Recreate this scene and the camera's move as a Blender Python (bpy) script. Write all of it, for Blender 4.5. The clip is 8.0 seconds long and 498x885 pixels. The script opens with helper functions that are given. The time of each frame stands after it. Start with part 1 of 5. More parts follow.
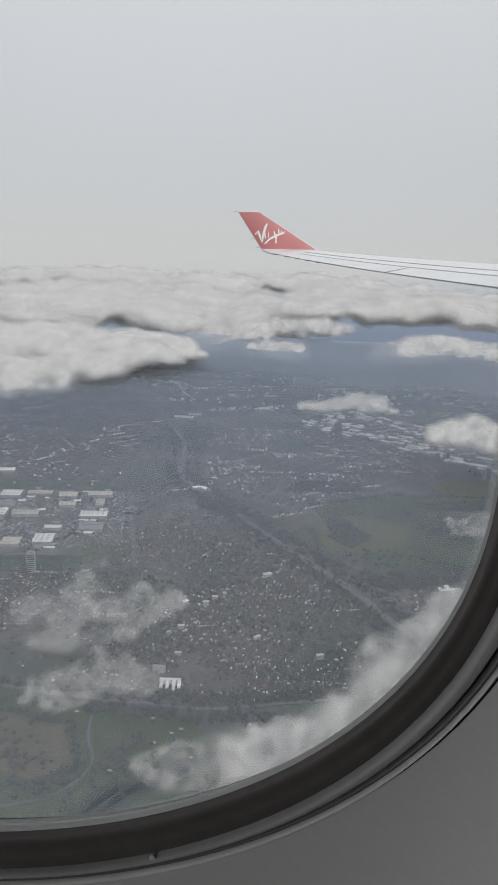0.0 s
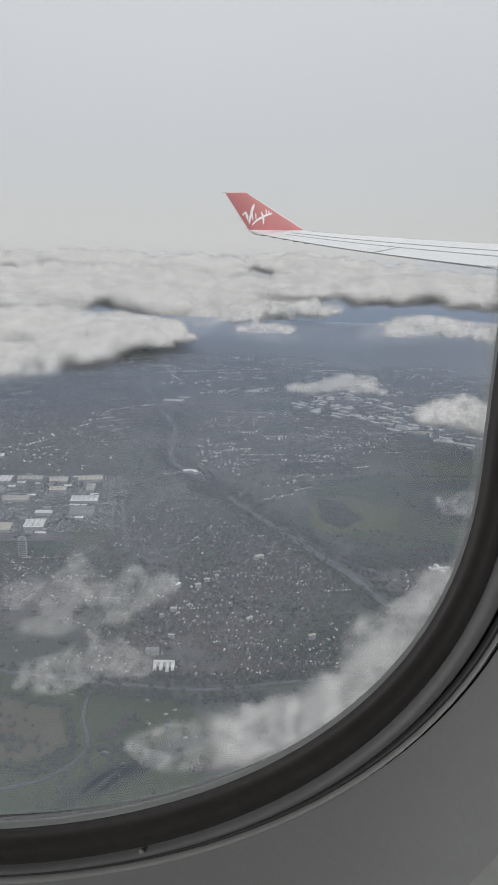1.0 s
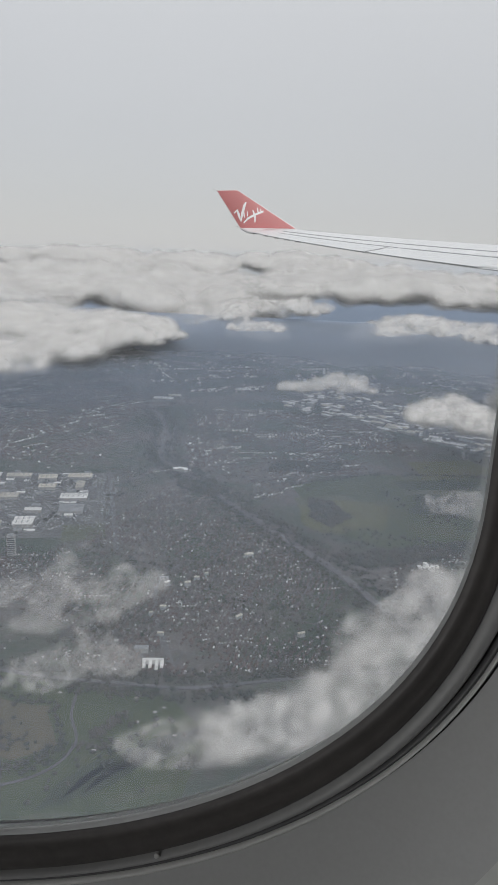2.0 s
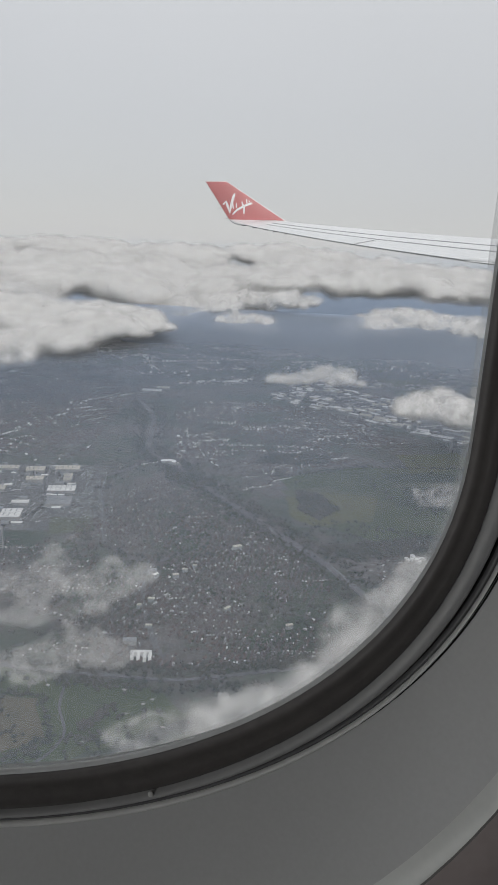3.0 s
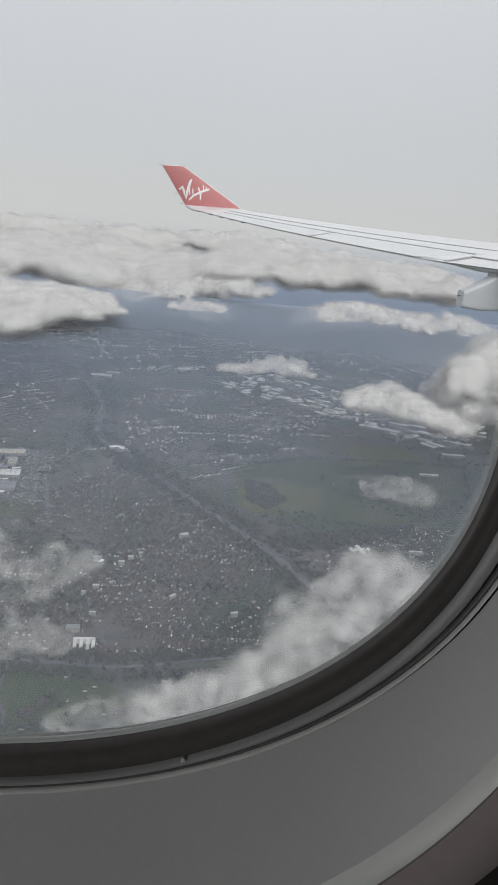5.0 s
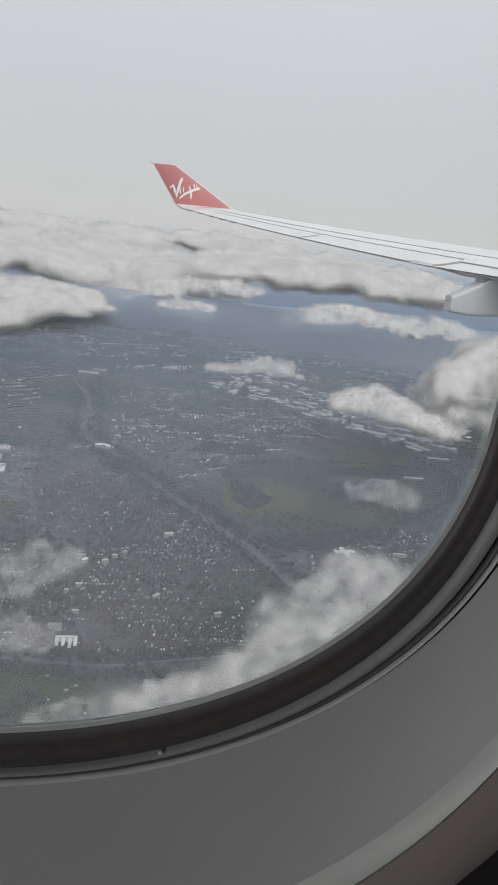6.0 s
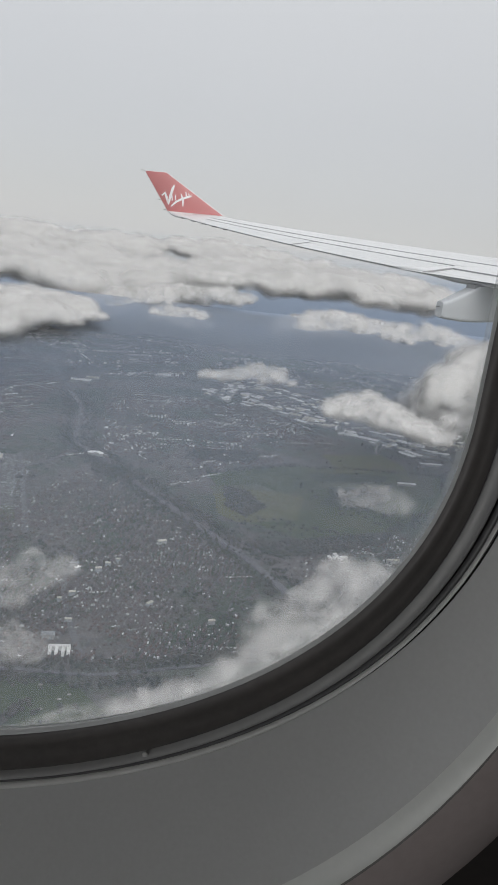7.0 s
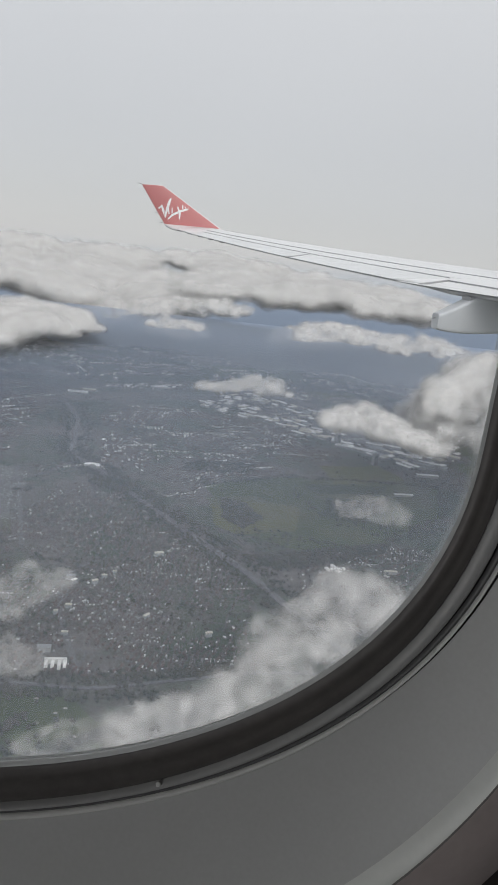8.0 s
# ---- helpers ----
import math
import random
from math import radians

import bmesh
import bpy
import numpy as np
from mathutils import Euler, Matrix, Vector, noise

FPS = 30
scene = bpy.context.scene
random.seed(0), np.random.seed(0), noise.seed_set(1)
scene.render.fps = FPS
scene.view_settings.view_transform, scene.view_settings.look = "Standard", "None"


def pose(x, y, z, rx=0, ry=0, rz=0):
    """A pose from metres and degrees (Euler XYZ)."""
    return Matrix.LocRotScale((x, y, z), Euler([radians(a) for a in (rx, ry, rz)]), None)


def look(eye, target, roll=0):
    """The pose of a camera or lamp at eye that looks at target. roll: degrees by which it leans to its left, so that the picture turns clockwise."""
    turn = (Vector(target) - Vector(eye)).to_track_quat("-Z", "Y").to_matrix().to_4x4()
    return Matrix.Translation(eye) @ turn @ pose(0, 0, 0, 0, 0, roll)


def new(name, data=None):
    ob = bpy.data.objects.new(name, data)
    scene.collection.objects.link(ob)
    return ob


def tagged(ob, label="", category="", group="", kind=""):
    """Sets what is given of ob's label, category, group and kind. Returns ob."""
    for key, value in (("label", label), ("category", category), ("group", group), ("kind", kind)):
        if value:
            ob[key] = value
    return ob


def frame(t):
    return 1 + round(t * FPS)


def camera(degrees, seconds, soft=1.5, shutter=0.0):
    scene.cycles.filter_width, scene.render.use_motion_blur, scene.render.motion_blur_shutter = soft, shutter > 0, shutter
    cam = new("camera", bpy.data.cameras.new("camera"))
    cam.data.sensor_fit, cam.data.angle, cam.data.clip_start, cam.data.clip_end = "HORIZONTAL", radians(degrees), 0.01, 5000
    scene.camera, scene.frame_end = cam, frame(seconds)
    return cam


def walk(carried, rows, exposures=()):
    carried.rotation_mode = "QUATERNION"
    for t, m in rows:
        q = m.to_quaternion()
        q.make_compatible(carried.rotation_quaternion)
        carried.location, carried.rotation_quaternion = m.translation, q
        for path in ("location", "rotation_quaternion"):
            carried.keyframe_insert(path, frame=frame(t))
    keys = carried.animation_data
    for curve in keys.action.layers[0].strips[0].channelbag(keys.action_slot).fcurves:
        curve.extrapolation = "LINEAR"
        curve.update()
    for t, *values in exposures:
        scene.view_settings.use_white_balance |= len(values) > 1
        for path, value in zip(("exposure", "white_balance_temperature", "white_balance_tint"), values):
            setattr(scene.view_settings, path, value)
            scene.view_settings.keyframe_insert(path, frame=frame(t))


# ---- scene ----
cam = camera(39.7, 8.0, soft=1.6)
# The cabin stands in the world with this turn; eye and angles below are in the cabin: x forward, y outboard, z up
CABIN = pose(0, 0, 0, 1.0, -0.26, 5.36)
PATH = [
    # seconds, x, y, z, yaw, pitch, roll
    (0.0, 0.0222, 0.0149, 0.0049, 0.53, -14.65, -2.13),
    (0.5, 0.0296, 0.0212, -0.0000, 0.30, -15.69, -1.29),
    (1.0, 0.0237, 0.0161, 0.0080, -0.37, -16.07, -1.63),
    (1.5, 0.0183, 0.0130, 0.0169, -0.97, -16.09, -2.05),
    (3.0, 0.0175, 0.0055, 0.0052, -2.24, -16.78, -2.56),
    (3.5, 0.0047, -0.0019, 0.0046, -4.09, -17.11, -3.82),
    (4.0, -0.0003, -0.0040, 0.0018, -5.31, -17.39, -4.59),
    (4.5, -0.0048, -0.0029, 0.0065, -6.03, -17.45, -4.70),
    (6.0, -0.0032, 0.0030, -0.0010, -7.83, -17.27, -6.72),
    (6.5, -0.0028, 0.0024, -0.0003, -8.13, -16.95, -6.54),
    (7.0, -0.0008, 0.0018, -0.0020, -8.36, -16.66, -6.58),
    (7.5, -0.0019, 0.0025, -0.0022, -8.58, -16.24, -6.57),
    (8.0, -0.0051, 0.0001, 0.0040, -8.52, -15.69, -6.47),
]
walk(cam, [(t, CABIN @ pose(x, y, z, pitch, 0, yaw) @ pose(0, 0, 0, 90, roll, 0)) for t, x, y, z, yaw, pitch, roll in PATH], [(0.0, -0.03), (1.0, -0.02), (1.5, -0.06), (3.0, -0.02), (4.0, 0.0), (8.0, 0.0)])

# ---- light: overcast sky, weak wide sun behind the cloud ----
SUN_EL, SUN_AZ = 38, 155  # degrees up, degrees clockwise from straight out
world = bpy.data.worlds.new("overcast_sky")
scene.world = world
scene.cycles.transparent_max_bounces = 40
scene.cycles.max_bounces = scene.cycles.diffuse_bounces = scene.cycles.transmission_bounces = 14  # light wanders long inside white cloud
world.use_nodes = True
wn, wl = world.node_tree.nodes, world.node_tree.links
wn.clear()
w_out = wn.new("ShaderNodeOutputWorld")
w_bg = wn.new("ShaderNodeBackground")
w_sky = wn.new("ShaderNodeTexSky")
w_sky.sky_type = "NISHITA"
w_sky.sun_disc = False
w_sky.sun_elevation = radians(SUN_EL)
w_sky.sun_rotation = radians(SUN_AZ)
w_mix = wn.new("ShaderNodeMix")
w_mix.data_type = "RGBA"
w_co = wn.new("ShaderNodeTexCoord")
w_sep = wn.new("ShaderNodeSeparateXYZ")
w_ramp = wn.new("ShaderNodeValToRGB")
w_noise = wn.new("ShaderNodeTexNoise")
w_noise.inputs["Scale"].default_value = 2.6
w_noise.inputs["Detail"].default_value = 3
w_add = wn.new("ShaderNodeMath")
w_add.operation = "MULTIPLY_ADD"
w_add.inputs[1].default_value = 0.02
w_el = wn.new("ShaderNodeMath")
w_el.operation = "MULTIPLY_ADD"
w_el.inputs[1].default_value, w_el.inputs[2].default_value = 0.5, 0.49
ramp = w_ramp.color_ramp
ramp.elements[0].position, ramp.elements[0].color = 0.0, (0.11, 0.125, 0.14, 1)
ramp.elements[1].position, ramp.elements[1].color = 1.0, (0.77, 0.777, 0.797, 1)
for at, col in ((0.43, (0.15, 0.185, 0.245)), (0.468, (0.20, 0.255, 0.35)), (0.486, (0.30, 0.36, 0.45)), (0.497, (0.52, 0.545, 0.58)), (0.504, (0.60, 0.60, 0.605)), (0.53, (0.587, 0.588, 0.596)), (0.58, (0.612, 0.618, 0.632)), (0.68, (0.712, 0.720, 0.738))):
    ramp.elements.new(at).color = (*col, 1)
wl.new(w_co.outputs["Generated"], w_sep.inputs[0])
wl.new(w_co.outputs["Generated"], w_noise.inputs["Vector"])
wl.new(w_sep.outputs["Z"], w_el.inputs[0])
wl.new(w_noise.outputs["Fac"], w_add.inputs[0])
wl.new(w_el.outputs[0], w_add.inputs[2])
wl.new(w_add.outputs[0], w_ramp.inputs[0])
wl.new(w_sky.outputs[0], w_mix.inputs[6])
wl.new(w_ramp.outputs[0], w_mix.inputs[7])
w_mix.inputs[0].default_value = 0.992
wl.new(w_mix.outputs[2], w_bg.inputs[0])
w_bg.inputs[1].default_value = 1.0
wl.new(w_bg.outputs[0], w_out.inputs[0])
FAR_FILL = 13.0  # watts of each fill lamp added in an unseen far window
sun = new("sun", bpy.data.lights.new("sun", "SUN"))
sun.data.energy, sun.data.angle, sun.data.color = 1.5, radians(50), (1.0, 0.98, 0.95)
sun.matrix_world = look((math.sin(radians(SUN_AZ)) * 50, math.cos(radians(SUN_AZ)) * 50, math.tan(radians(SUN_EL)) * 50), (0, 0, 0))

# ---- materials ----


def material(name, colours, rough=0.6, metal=0.0, scales=(4.0, 60.0), bump=0.0, island=0.0, spec=0.5, span=(0.3, 0.7)):
    """Two or three colours mixed by coarse and fine noise, in metres."""
    m = bpy.data.materials.new(name)
    m.use_nodes = True
    n, l = m.node_tree.nodes, m.node_tree.links
    b = n["Principled BSDF"]
    b.inputs["Roughness"].default_value, b.inputs["Metallic"].default_value = rough, metal
    b.inputs["Specular IOR Level"].default_value = spec
    co = n.new("ShaderNodeTexCoord")
    big, fine = n.new("ShaderNodeTexNoise"), n.new("ShaderNodeTexNoise")
    big.inputs["Scale"].default_value, fine.inputs["Scale"].default_value = scales
    big.inputs["Detail"].default_value = fine.inputs["Detail"].default_value = 5
    for t in (big, fine):
        l.new(co.outputs["Object"], t.inputs["Vector"])
    add = n.new("ShaderNodeMath")
    add.operation = "ADD"
    half = n.new("ShaderNodeMath")
    half.operation = "MULTIPLY_ADD"
    half.inputs[1].default_value, half.inputs[2].default_value = 0.5, -0.25
    l.new(fine.outputs["Fac"], half.inputs[0])
    l.new(big.outputs["Fac"], add.inputs[0])
    l.new(half.outputs[0], add.inputs[1])
    last = add
    if island:
        geo = n.new("ShaderNodeNewGeometry")
        mul = n.new("ShaderNodeMath")
        mul.operation = "MULTIPLY_ADD"
        mul.inputs[1].default_value = island
        sub = n.new("ShaderNodeMath")
        sub.operation = "SUBTRACT"
        sub.inputs[1].default_value = island / 2
        l.new(geo.outputs["Random Per Island"], mul.inputs[0])
        l.new(add.outputs[0], mul.inputs[2])
        l.new(mul.outputs[0], sub.inputs[0])
        last = sub
    r = n.new("ShaderNodeValToRGB")
    r.color_ramp.elements[0].position, r.color_ramp.elements[1].position = span
    r.color_ramp.elements[0].color = (*colours[0], 1)
    r.color_ramp.elements[1].color = (*colours[-1], 1)
    for i, c in enumerate(colours[1:-1]):
        r.color_ramp.elements.new(span[0] + (span[1] - span[0]) * (i + 1) / (len(colours) - 1)).color = (*c, 1)
    l.new(last.outputs[0], r.inputs[0])
    l.new(r.outputs[0], b.inputs["Base Color"])
    if bump:
        bp = n.new("ShaderNodeBump")
        bp.inputs["Strength"].default_value, bp.inputs["Distance"].default_value = 0.4, bump
        l.new(fine.outputs["Fac"], bp.inputs["Height"])
        l.new(bp.outputs[0], b.inputs["Normal"])
    return m


M_WINGWHITE = material("white_wing_paint", [(0.74, 0.745, 0.75), (0.82, 0.825, 0.83)], 0.38, 0, (0.5, 9), 0.0)
M_PANELGREY = material("grey_wing_paint", [(0.70, 0.71, 0.715), (0.77, 0.78, 0.785)], 0.42, 0, (0.6, 9), 0.0)
# for joints, and for grey bars that stand in for shade in gaps
M_SEAM = material("dark_joint_and_gap_shade", [(0.27, 0.275, 0.28), (0.35, 0.355, 0.36)], 0.7, 0, (2, 40))
# red mixed paler to carry the haze in front of the winglet
M_RED = material("red_gloss_paint", [(0.46, 0.135, 0.13), (0.52, 0.155, 0.15)], 0.35, 0, (0.8, 12))
M_WHITE = material("white_vinyl", [(0.78, 0.78, 0.78), (0.84, 0.84, 0.84)], 0.5, 0, (2, 30))
M_FAIRING = material("pale_grey_fairing_paint", [(0.56, 0.585, 0.61), (0.64, 0.66, 0.68)], 0.4, 0, (1.2, 14))
M_WICK = material("dark_metal_wick", [(0.12, 0.12, 0.12), (0.2, 0.2, 0.2)], 0.5, 0.5, (10, 90))
M_RUBBER = material("dark_rubber", [(0.088, 0.082, 0.080), (0.126, 0.116, 0.112)], 0.5, 0, (18, 420), 0.0002)
M_GASKET = material("grey_silicone", [(0.33, 0.33, 0.332), (0.40, 0.40, 0.402)], 0.45, 0, (22, 500), 0.0001)
M_BEAD = material("dark_grey_silicone", [(0.09, 0.09, 0.094), (0.13, 0.13, 0.134)], 0.45, 0, (22, 500), 0.0001)
M_GROOVE = material("black_gap", [(0.008, 0.008, 0.009), (0.014, 0.014, 0.015)], 0.6, 0, (20, 300))
M_RETAINER = material("pale_grey_plastic", [(0.25, 0.25, 0.24), (0.31, 0.31, 0.30)], 0.5, 0, (15, 300))
M_LIP = material("pale_plastic_lip", [(0.72, 0.72, 0.71), (0.80, 0.80, 0.79)], 0.4, 0, (15, 300))
M_PANEL = material("grey_cabin_plastic", [(0.50, 0.502, 0.502), (0.552, 0.557, 0.557)], 0.55, 0, (9, 900), 0.00006)
M_BEZEL = material("pale_bezel_edge", [(0.62, 0.635, 0.61), (0.68, 0.69, 0.67)], 0.4, 0, (9, 500))
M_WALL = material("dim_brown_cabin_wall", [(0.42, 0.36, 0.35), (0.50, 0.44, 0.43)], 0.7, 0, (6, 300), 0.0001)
# near-black brown in place of the shade beyond the wall panel
M_SHADEWALL = material("shade_brown_wall", [(0.022, 0.019, 0.018), (0.034, 0.029, 0.028)], 0.7, 0, (6, 300), 0.0001)
M_CABIN = material("beige_cabin_lining", [(0.34, 0.32, 0.30), (0.40, 0.38, 0.36)], 0.7, 0, (2, 60))
M_CARPET = material("dark_blue_carpet", [(0.03, 0.03, 0.04), (0.06, 0.06, 0.075)], 0.95, 0, (4, 300), 0.002)
M_JOINT = material("brown_grey_joint", [(0.17, 0.16, 0.155), (0.22, 0.21, 0.205)], 0.7, 0, (20, 300))
M_SPECK = material("pale_speck", [(0.55, 0.55, 0.54), (0.7, 0.7, 0.69)], 0.5, 0, (100, 900))

# besides wear, the translucent share lays haze over all that is outside
M_PANE = bpy.data.materials.new("worn_veiled_acrylic")
M_PANE.use_nodes = True
pn, pl = M_PANE.node_tree.nodes, M_PANE.node_tree.links
pn.clear()
p_out, p_clear, p_haze = (pn.new("ShaderNode" + k) for k in ("OutputMaterial", "BsdfTransparent", "BsdfTranslucent"))
p_clear.inputs[0].default_value = (0.97, 0.975, 0.975, 1)
p_haze.inputs[0].default_value = (0.8, 0.82, 0.84, 1)
p_m1 = pn.new("ShaderNodeMixShader")
p_fog, p_co, p_mr = pn.new("ShaderNodeTexNoise"), pn.new("ShaderNodeTexCoord"), pn.new("ShaderNodeMapRange")
p_fog.inputs["Scale"].default_value = 14
p_fog.inputs["Detail"].default_value = 6
p_mr.inputs["From Min"].default_value, p_mr.inputs["From Max"].default_value = 0.3, 0.7
p_mr.inputs["To Min"].default_value, p_mr.inputs["To Max"].default_value = 0.10, 0.15
pl.new(p_co.outputs["Object"], p_fog.inputs["Vector"])
pl.new(p_fog.outputs["Fac"], p_mr.inputs["Value"])
pl.new(p_mr.outputs[0], p_m1.inputs[0])
pl.new(p_clear.outputs[0], p_m1.inputs[1])
pl.new(p_haze.outputs[0], p_m1.inputs[2])
pl.new(p_m1.outputs[0], p_out.inputs[0])

M_EDGE = bpy.data.materials.new("milky_acrylic_edge")
M_EDGE.use_nodes = True
pn, pl = M_EDGE.node_tree.nodes, M_EDGE.node_tree.links
pn.clear()
p_out, p_clear, p_haze = (pn.new("ShaderNode" + k) for k in ("OutputMaterial", "BsdfTransparent", "BsdfTranslucent"))
p_haze.inputs[0].default_value = (0.62, 0.63, 0.60, 1)
p_m1 = pn.new("ShaderNodeMixShader")
p_m1.inputs[0].default_value = 0.34
pl.new(p_clear.outputs[0], p_m1.inputs[1])
pl.new(p_haze.outputs[0], p_m1.inputs[2])
pl.new(p_m1.outputs[0], p_out.inputs[0])



def cloud_material(name, wave, low, high):
    """White droplets that pass light on from all round; how closely they stand is patchy, from low to high, over patches of wave metres."""
    m = bpy.data.materials.new(name)
    m.use_nodes = True
    n, k = m.node_tree.nodes, m.node_tree.links
    n.clear()
    out, dif, tra, mix, geo = (n.new("ShaderNode" + s) for s in ("OutputMaterial", "BsdfDiffuse", "BsdfTranslucent", "MixShader", "NewGeometry"))
    less, lift, unit = (n.new("ShaderNodeVectorMath") for s in range(3))
    less.operation, lift.operation, unit.operation = "SCALE", "ADD", "NORMALIZE"
    less.inputs["Scale"].default_value = 0.42
    lift.inputs[1].default_value = (0.22, -0.62, 0.42)  # light scattered inside the cloud evens out the lumps, towards the sun
    k.new(geo.outputs["Normal"], less.inputs[0])
    k.new(less.outputs[0], lift.inputs[0])
    k.new(lift.outputs[0], unit.inputs[0])
    for b in (dif, tra):
        b.inputs[0].default_value = (0.968, 0.960, 0.948, 1)
        k.new(unit.outputs[0], b.inputs["Normal"])
    mix.inputs[0].default_value = 0.28
    k.new(dif.outputs[0], mix.inputs[1])
    k.new(tra.outputs[0], mix.inputs[2])
    if low >= 1:
        k.new(mix.outputs[0], out.inputs[0])
        return m
    clear, veil, co, ns, mr = (n.new("ShaderNode" + s) for s in ("BsdfTransparent", "MixShader", "TexCoord", "TexNoise", "MapRange"))
    ns.inputs["Scale"].default_value, ns.inputs["Detail"].default_value, ns.inputs["Roughness"].default_value = 1 / wave, 3, 0.5
    mr.inputs["From Min"].default_value, mr.inputs["From Max"].default_value = 0.36, 0.66
    mr.inputs["To Min"].default_value, mr.inputs["To Max"].default_value = low, high
    k.new(co.outputs["Object"], ns.inputs["Vector"])
    k.new(ns.outputs["Fac"], mr.inputs["Value"])
    k.new(mr.outputs[0], veil.inputs[0])
    k.new(clear.outputs[0], veil.inputs[1])
    k.new(mix.outputs[0], veil.inputs[2])
    k.new(veil.outputs[0], out.inputs[0])
    return m


# blue diffuse colour imitates distant air; its cover grows with y
M_HAZE = bpy.data.materials.new("aerial_haze")
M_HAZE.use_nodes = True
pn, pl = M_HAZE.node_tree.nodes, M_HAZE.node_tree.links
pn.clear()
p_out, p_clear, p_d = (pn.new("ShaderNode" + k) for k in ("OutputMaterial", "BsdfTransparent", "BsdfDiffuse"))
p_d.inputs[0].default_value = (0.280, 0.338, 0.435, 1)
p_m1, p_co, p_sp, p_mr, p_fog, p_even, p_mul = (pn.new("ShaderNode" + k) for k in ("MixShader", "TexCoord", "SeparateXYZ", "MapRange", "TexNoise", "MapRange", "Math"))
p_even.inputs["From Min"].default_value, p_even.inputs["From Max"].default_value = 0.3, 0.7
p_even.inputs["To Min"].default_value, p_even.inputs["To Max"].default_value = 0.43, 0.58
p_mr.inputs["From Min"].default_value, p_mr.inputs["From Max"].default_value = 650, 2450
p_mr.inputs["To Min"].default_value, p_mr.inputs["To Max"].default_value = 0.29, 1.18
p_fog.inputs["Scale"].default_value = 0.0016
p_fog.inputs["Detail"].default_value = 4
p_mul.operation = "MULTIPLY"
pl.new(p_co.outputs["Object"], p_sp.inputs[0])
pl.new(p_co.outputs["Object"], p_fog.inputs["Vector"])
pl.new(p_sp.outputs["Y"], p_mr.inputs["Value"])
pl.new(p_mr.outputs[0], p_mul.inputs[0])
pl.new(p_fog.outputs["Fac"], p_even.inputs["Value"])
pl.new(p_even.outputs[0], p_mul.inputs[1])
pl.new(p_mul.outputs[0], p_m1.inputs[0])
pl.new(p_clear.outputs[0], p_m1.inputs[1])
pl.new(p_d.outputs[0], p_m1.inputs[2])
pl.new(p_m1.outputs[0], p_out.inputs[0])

M_ROAD = material("asphalt", [(0.10, 0.10, 0.104), (0.145, 0.145, 0.147)], 0.9, 0, (0.02, 0.3))
M_STREET = material("worn_street_asphalt", [(0.075, 0.074, 0.075), (0.115, 0.113, 0.112)], 0.9, 0, (0.02, 0.3))
M_CONCRETE = material("pale_concrete_yard", [(0.075, 0.078, 0.075), (0.11, 0.11, 0.105), (0.15, 0.15, 0.145)], 0.9, 0, (0.02, 0.2))
M_GRASS = material("winter_grass", [(0.040, 0.056, 0.024), (0.056, 0.074, 0.032), (0.074, 0.080, 0.042)], 0.95, 0, (0.012, 0.15))
M_PASTURE = material("pale_pasture", [(0.06, 0.075, 0.045), (0.085, 0.095, 0.055), (0.085, 0.085, 0.065)], 0.95, 0, (0.008, 0.1))
M_MEADOW = material("yellow_green_meadow", [(0.075, 0.086, 0.036), (0.10, 0.105, 0.046), (0.085, 0.082, 0.046)], 0.95, 0, (0.012, 0.12))
M_FALLOW = material("tan_fallow_field", [(0.085, 0.080, 0.052), (0.11, 0.098, 0.062), (0.075, 0.078, 0.05)], 0.95, 0, (0.01, 0.1))
M_ROUGH = material("dark_rough_grass", [(0.028, 0.040, 0.020), (0.040, 0.052, 0.027)], 0.95, 0, (0.012, 0.15))
M_LEAF = material("dark_winter_trees", [(0.036, 0.044, 0.034), (0.06, 0.06, 0.045), (0.075, 0.068, 0.056)], 0.95, 0, (0.02, 0.4), 0, 0.3)
M_BRICK = material("brick_and_render_walls", [(0.07, 0.055, 0.048), (0.11, 0.085, 0.072), (0.12, 0.10, 0.09), (0.12, 0.11, 0.10), (0.13, 0.12, 0.115), (0.22, 0.21, 0.20)], 0.9, 0, (0.05, 0.6), 0, 0.85, 0.5, (0.08, 1.0))
M_ROOF = material("tiled_roofs", [(0.05, 0.04, 0.037), (0.085, 0.062, 0.053), (0.10, 0.07, 0.058), (0.095, 0.088, 0.085), (0.10, 0.095, 0.095), (0.085, 0.075, 0.07), (0.12, 0.115, 0.115), (0.44, 0.44, 0.43)], 0.85, 0, (0.05, 0.6), 0, 0.85, 0.5, (0.08, 1.0))
M_SHED = material("pale_metal_roof", [(0.66, 0.66, 0.645), (0.82, 0.82, 0.80)], 0.55, 0, (0.06, 0.5))
M_SHEDCREAM = material("cream_metal_roof", [(0.46, 0.43, 0.36), (0.56, 0.53, 0.45)], 0.55, 0, (0.06, 0.5))
M_SHEDGREY = material("grey_metal_roof", [(0.2, 0.21, 0.22), (0.3, 0.31, 0.32)], 0.6, 0, (0.06, 0.5))
M_CLAD = material("dull_cladding", [(0.22, 0.22, 0.21), (0.34, 0.33, 0.31)], 0.7, 0, (0.1, 0.8))
M_GLASSDARK = material("dark_window_glass", [(0.03, 0.035, 0.04), (0.06, 0.065, 0.07)], 0.15, 0, (0.2, 2))
M_PALEROOF = material("pale_roofs_and_gables", [(0.24, 0.235, 0.225), (0.42, 0.41, 0.39), (0.66, 0.65, 0.63)], 0.7, 0, (0.02, 0.2), 0, 0.9, 0.5, (0.1, 0.9))
M_PALEYARD = material("pale_concrete_apron", [(0.26, 0.25, 0.225), (0.38, 0.365, 0.33)], 0.9, 0, (0.012, 0.1))
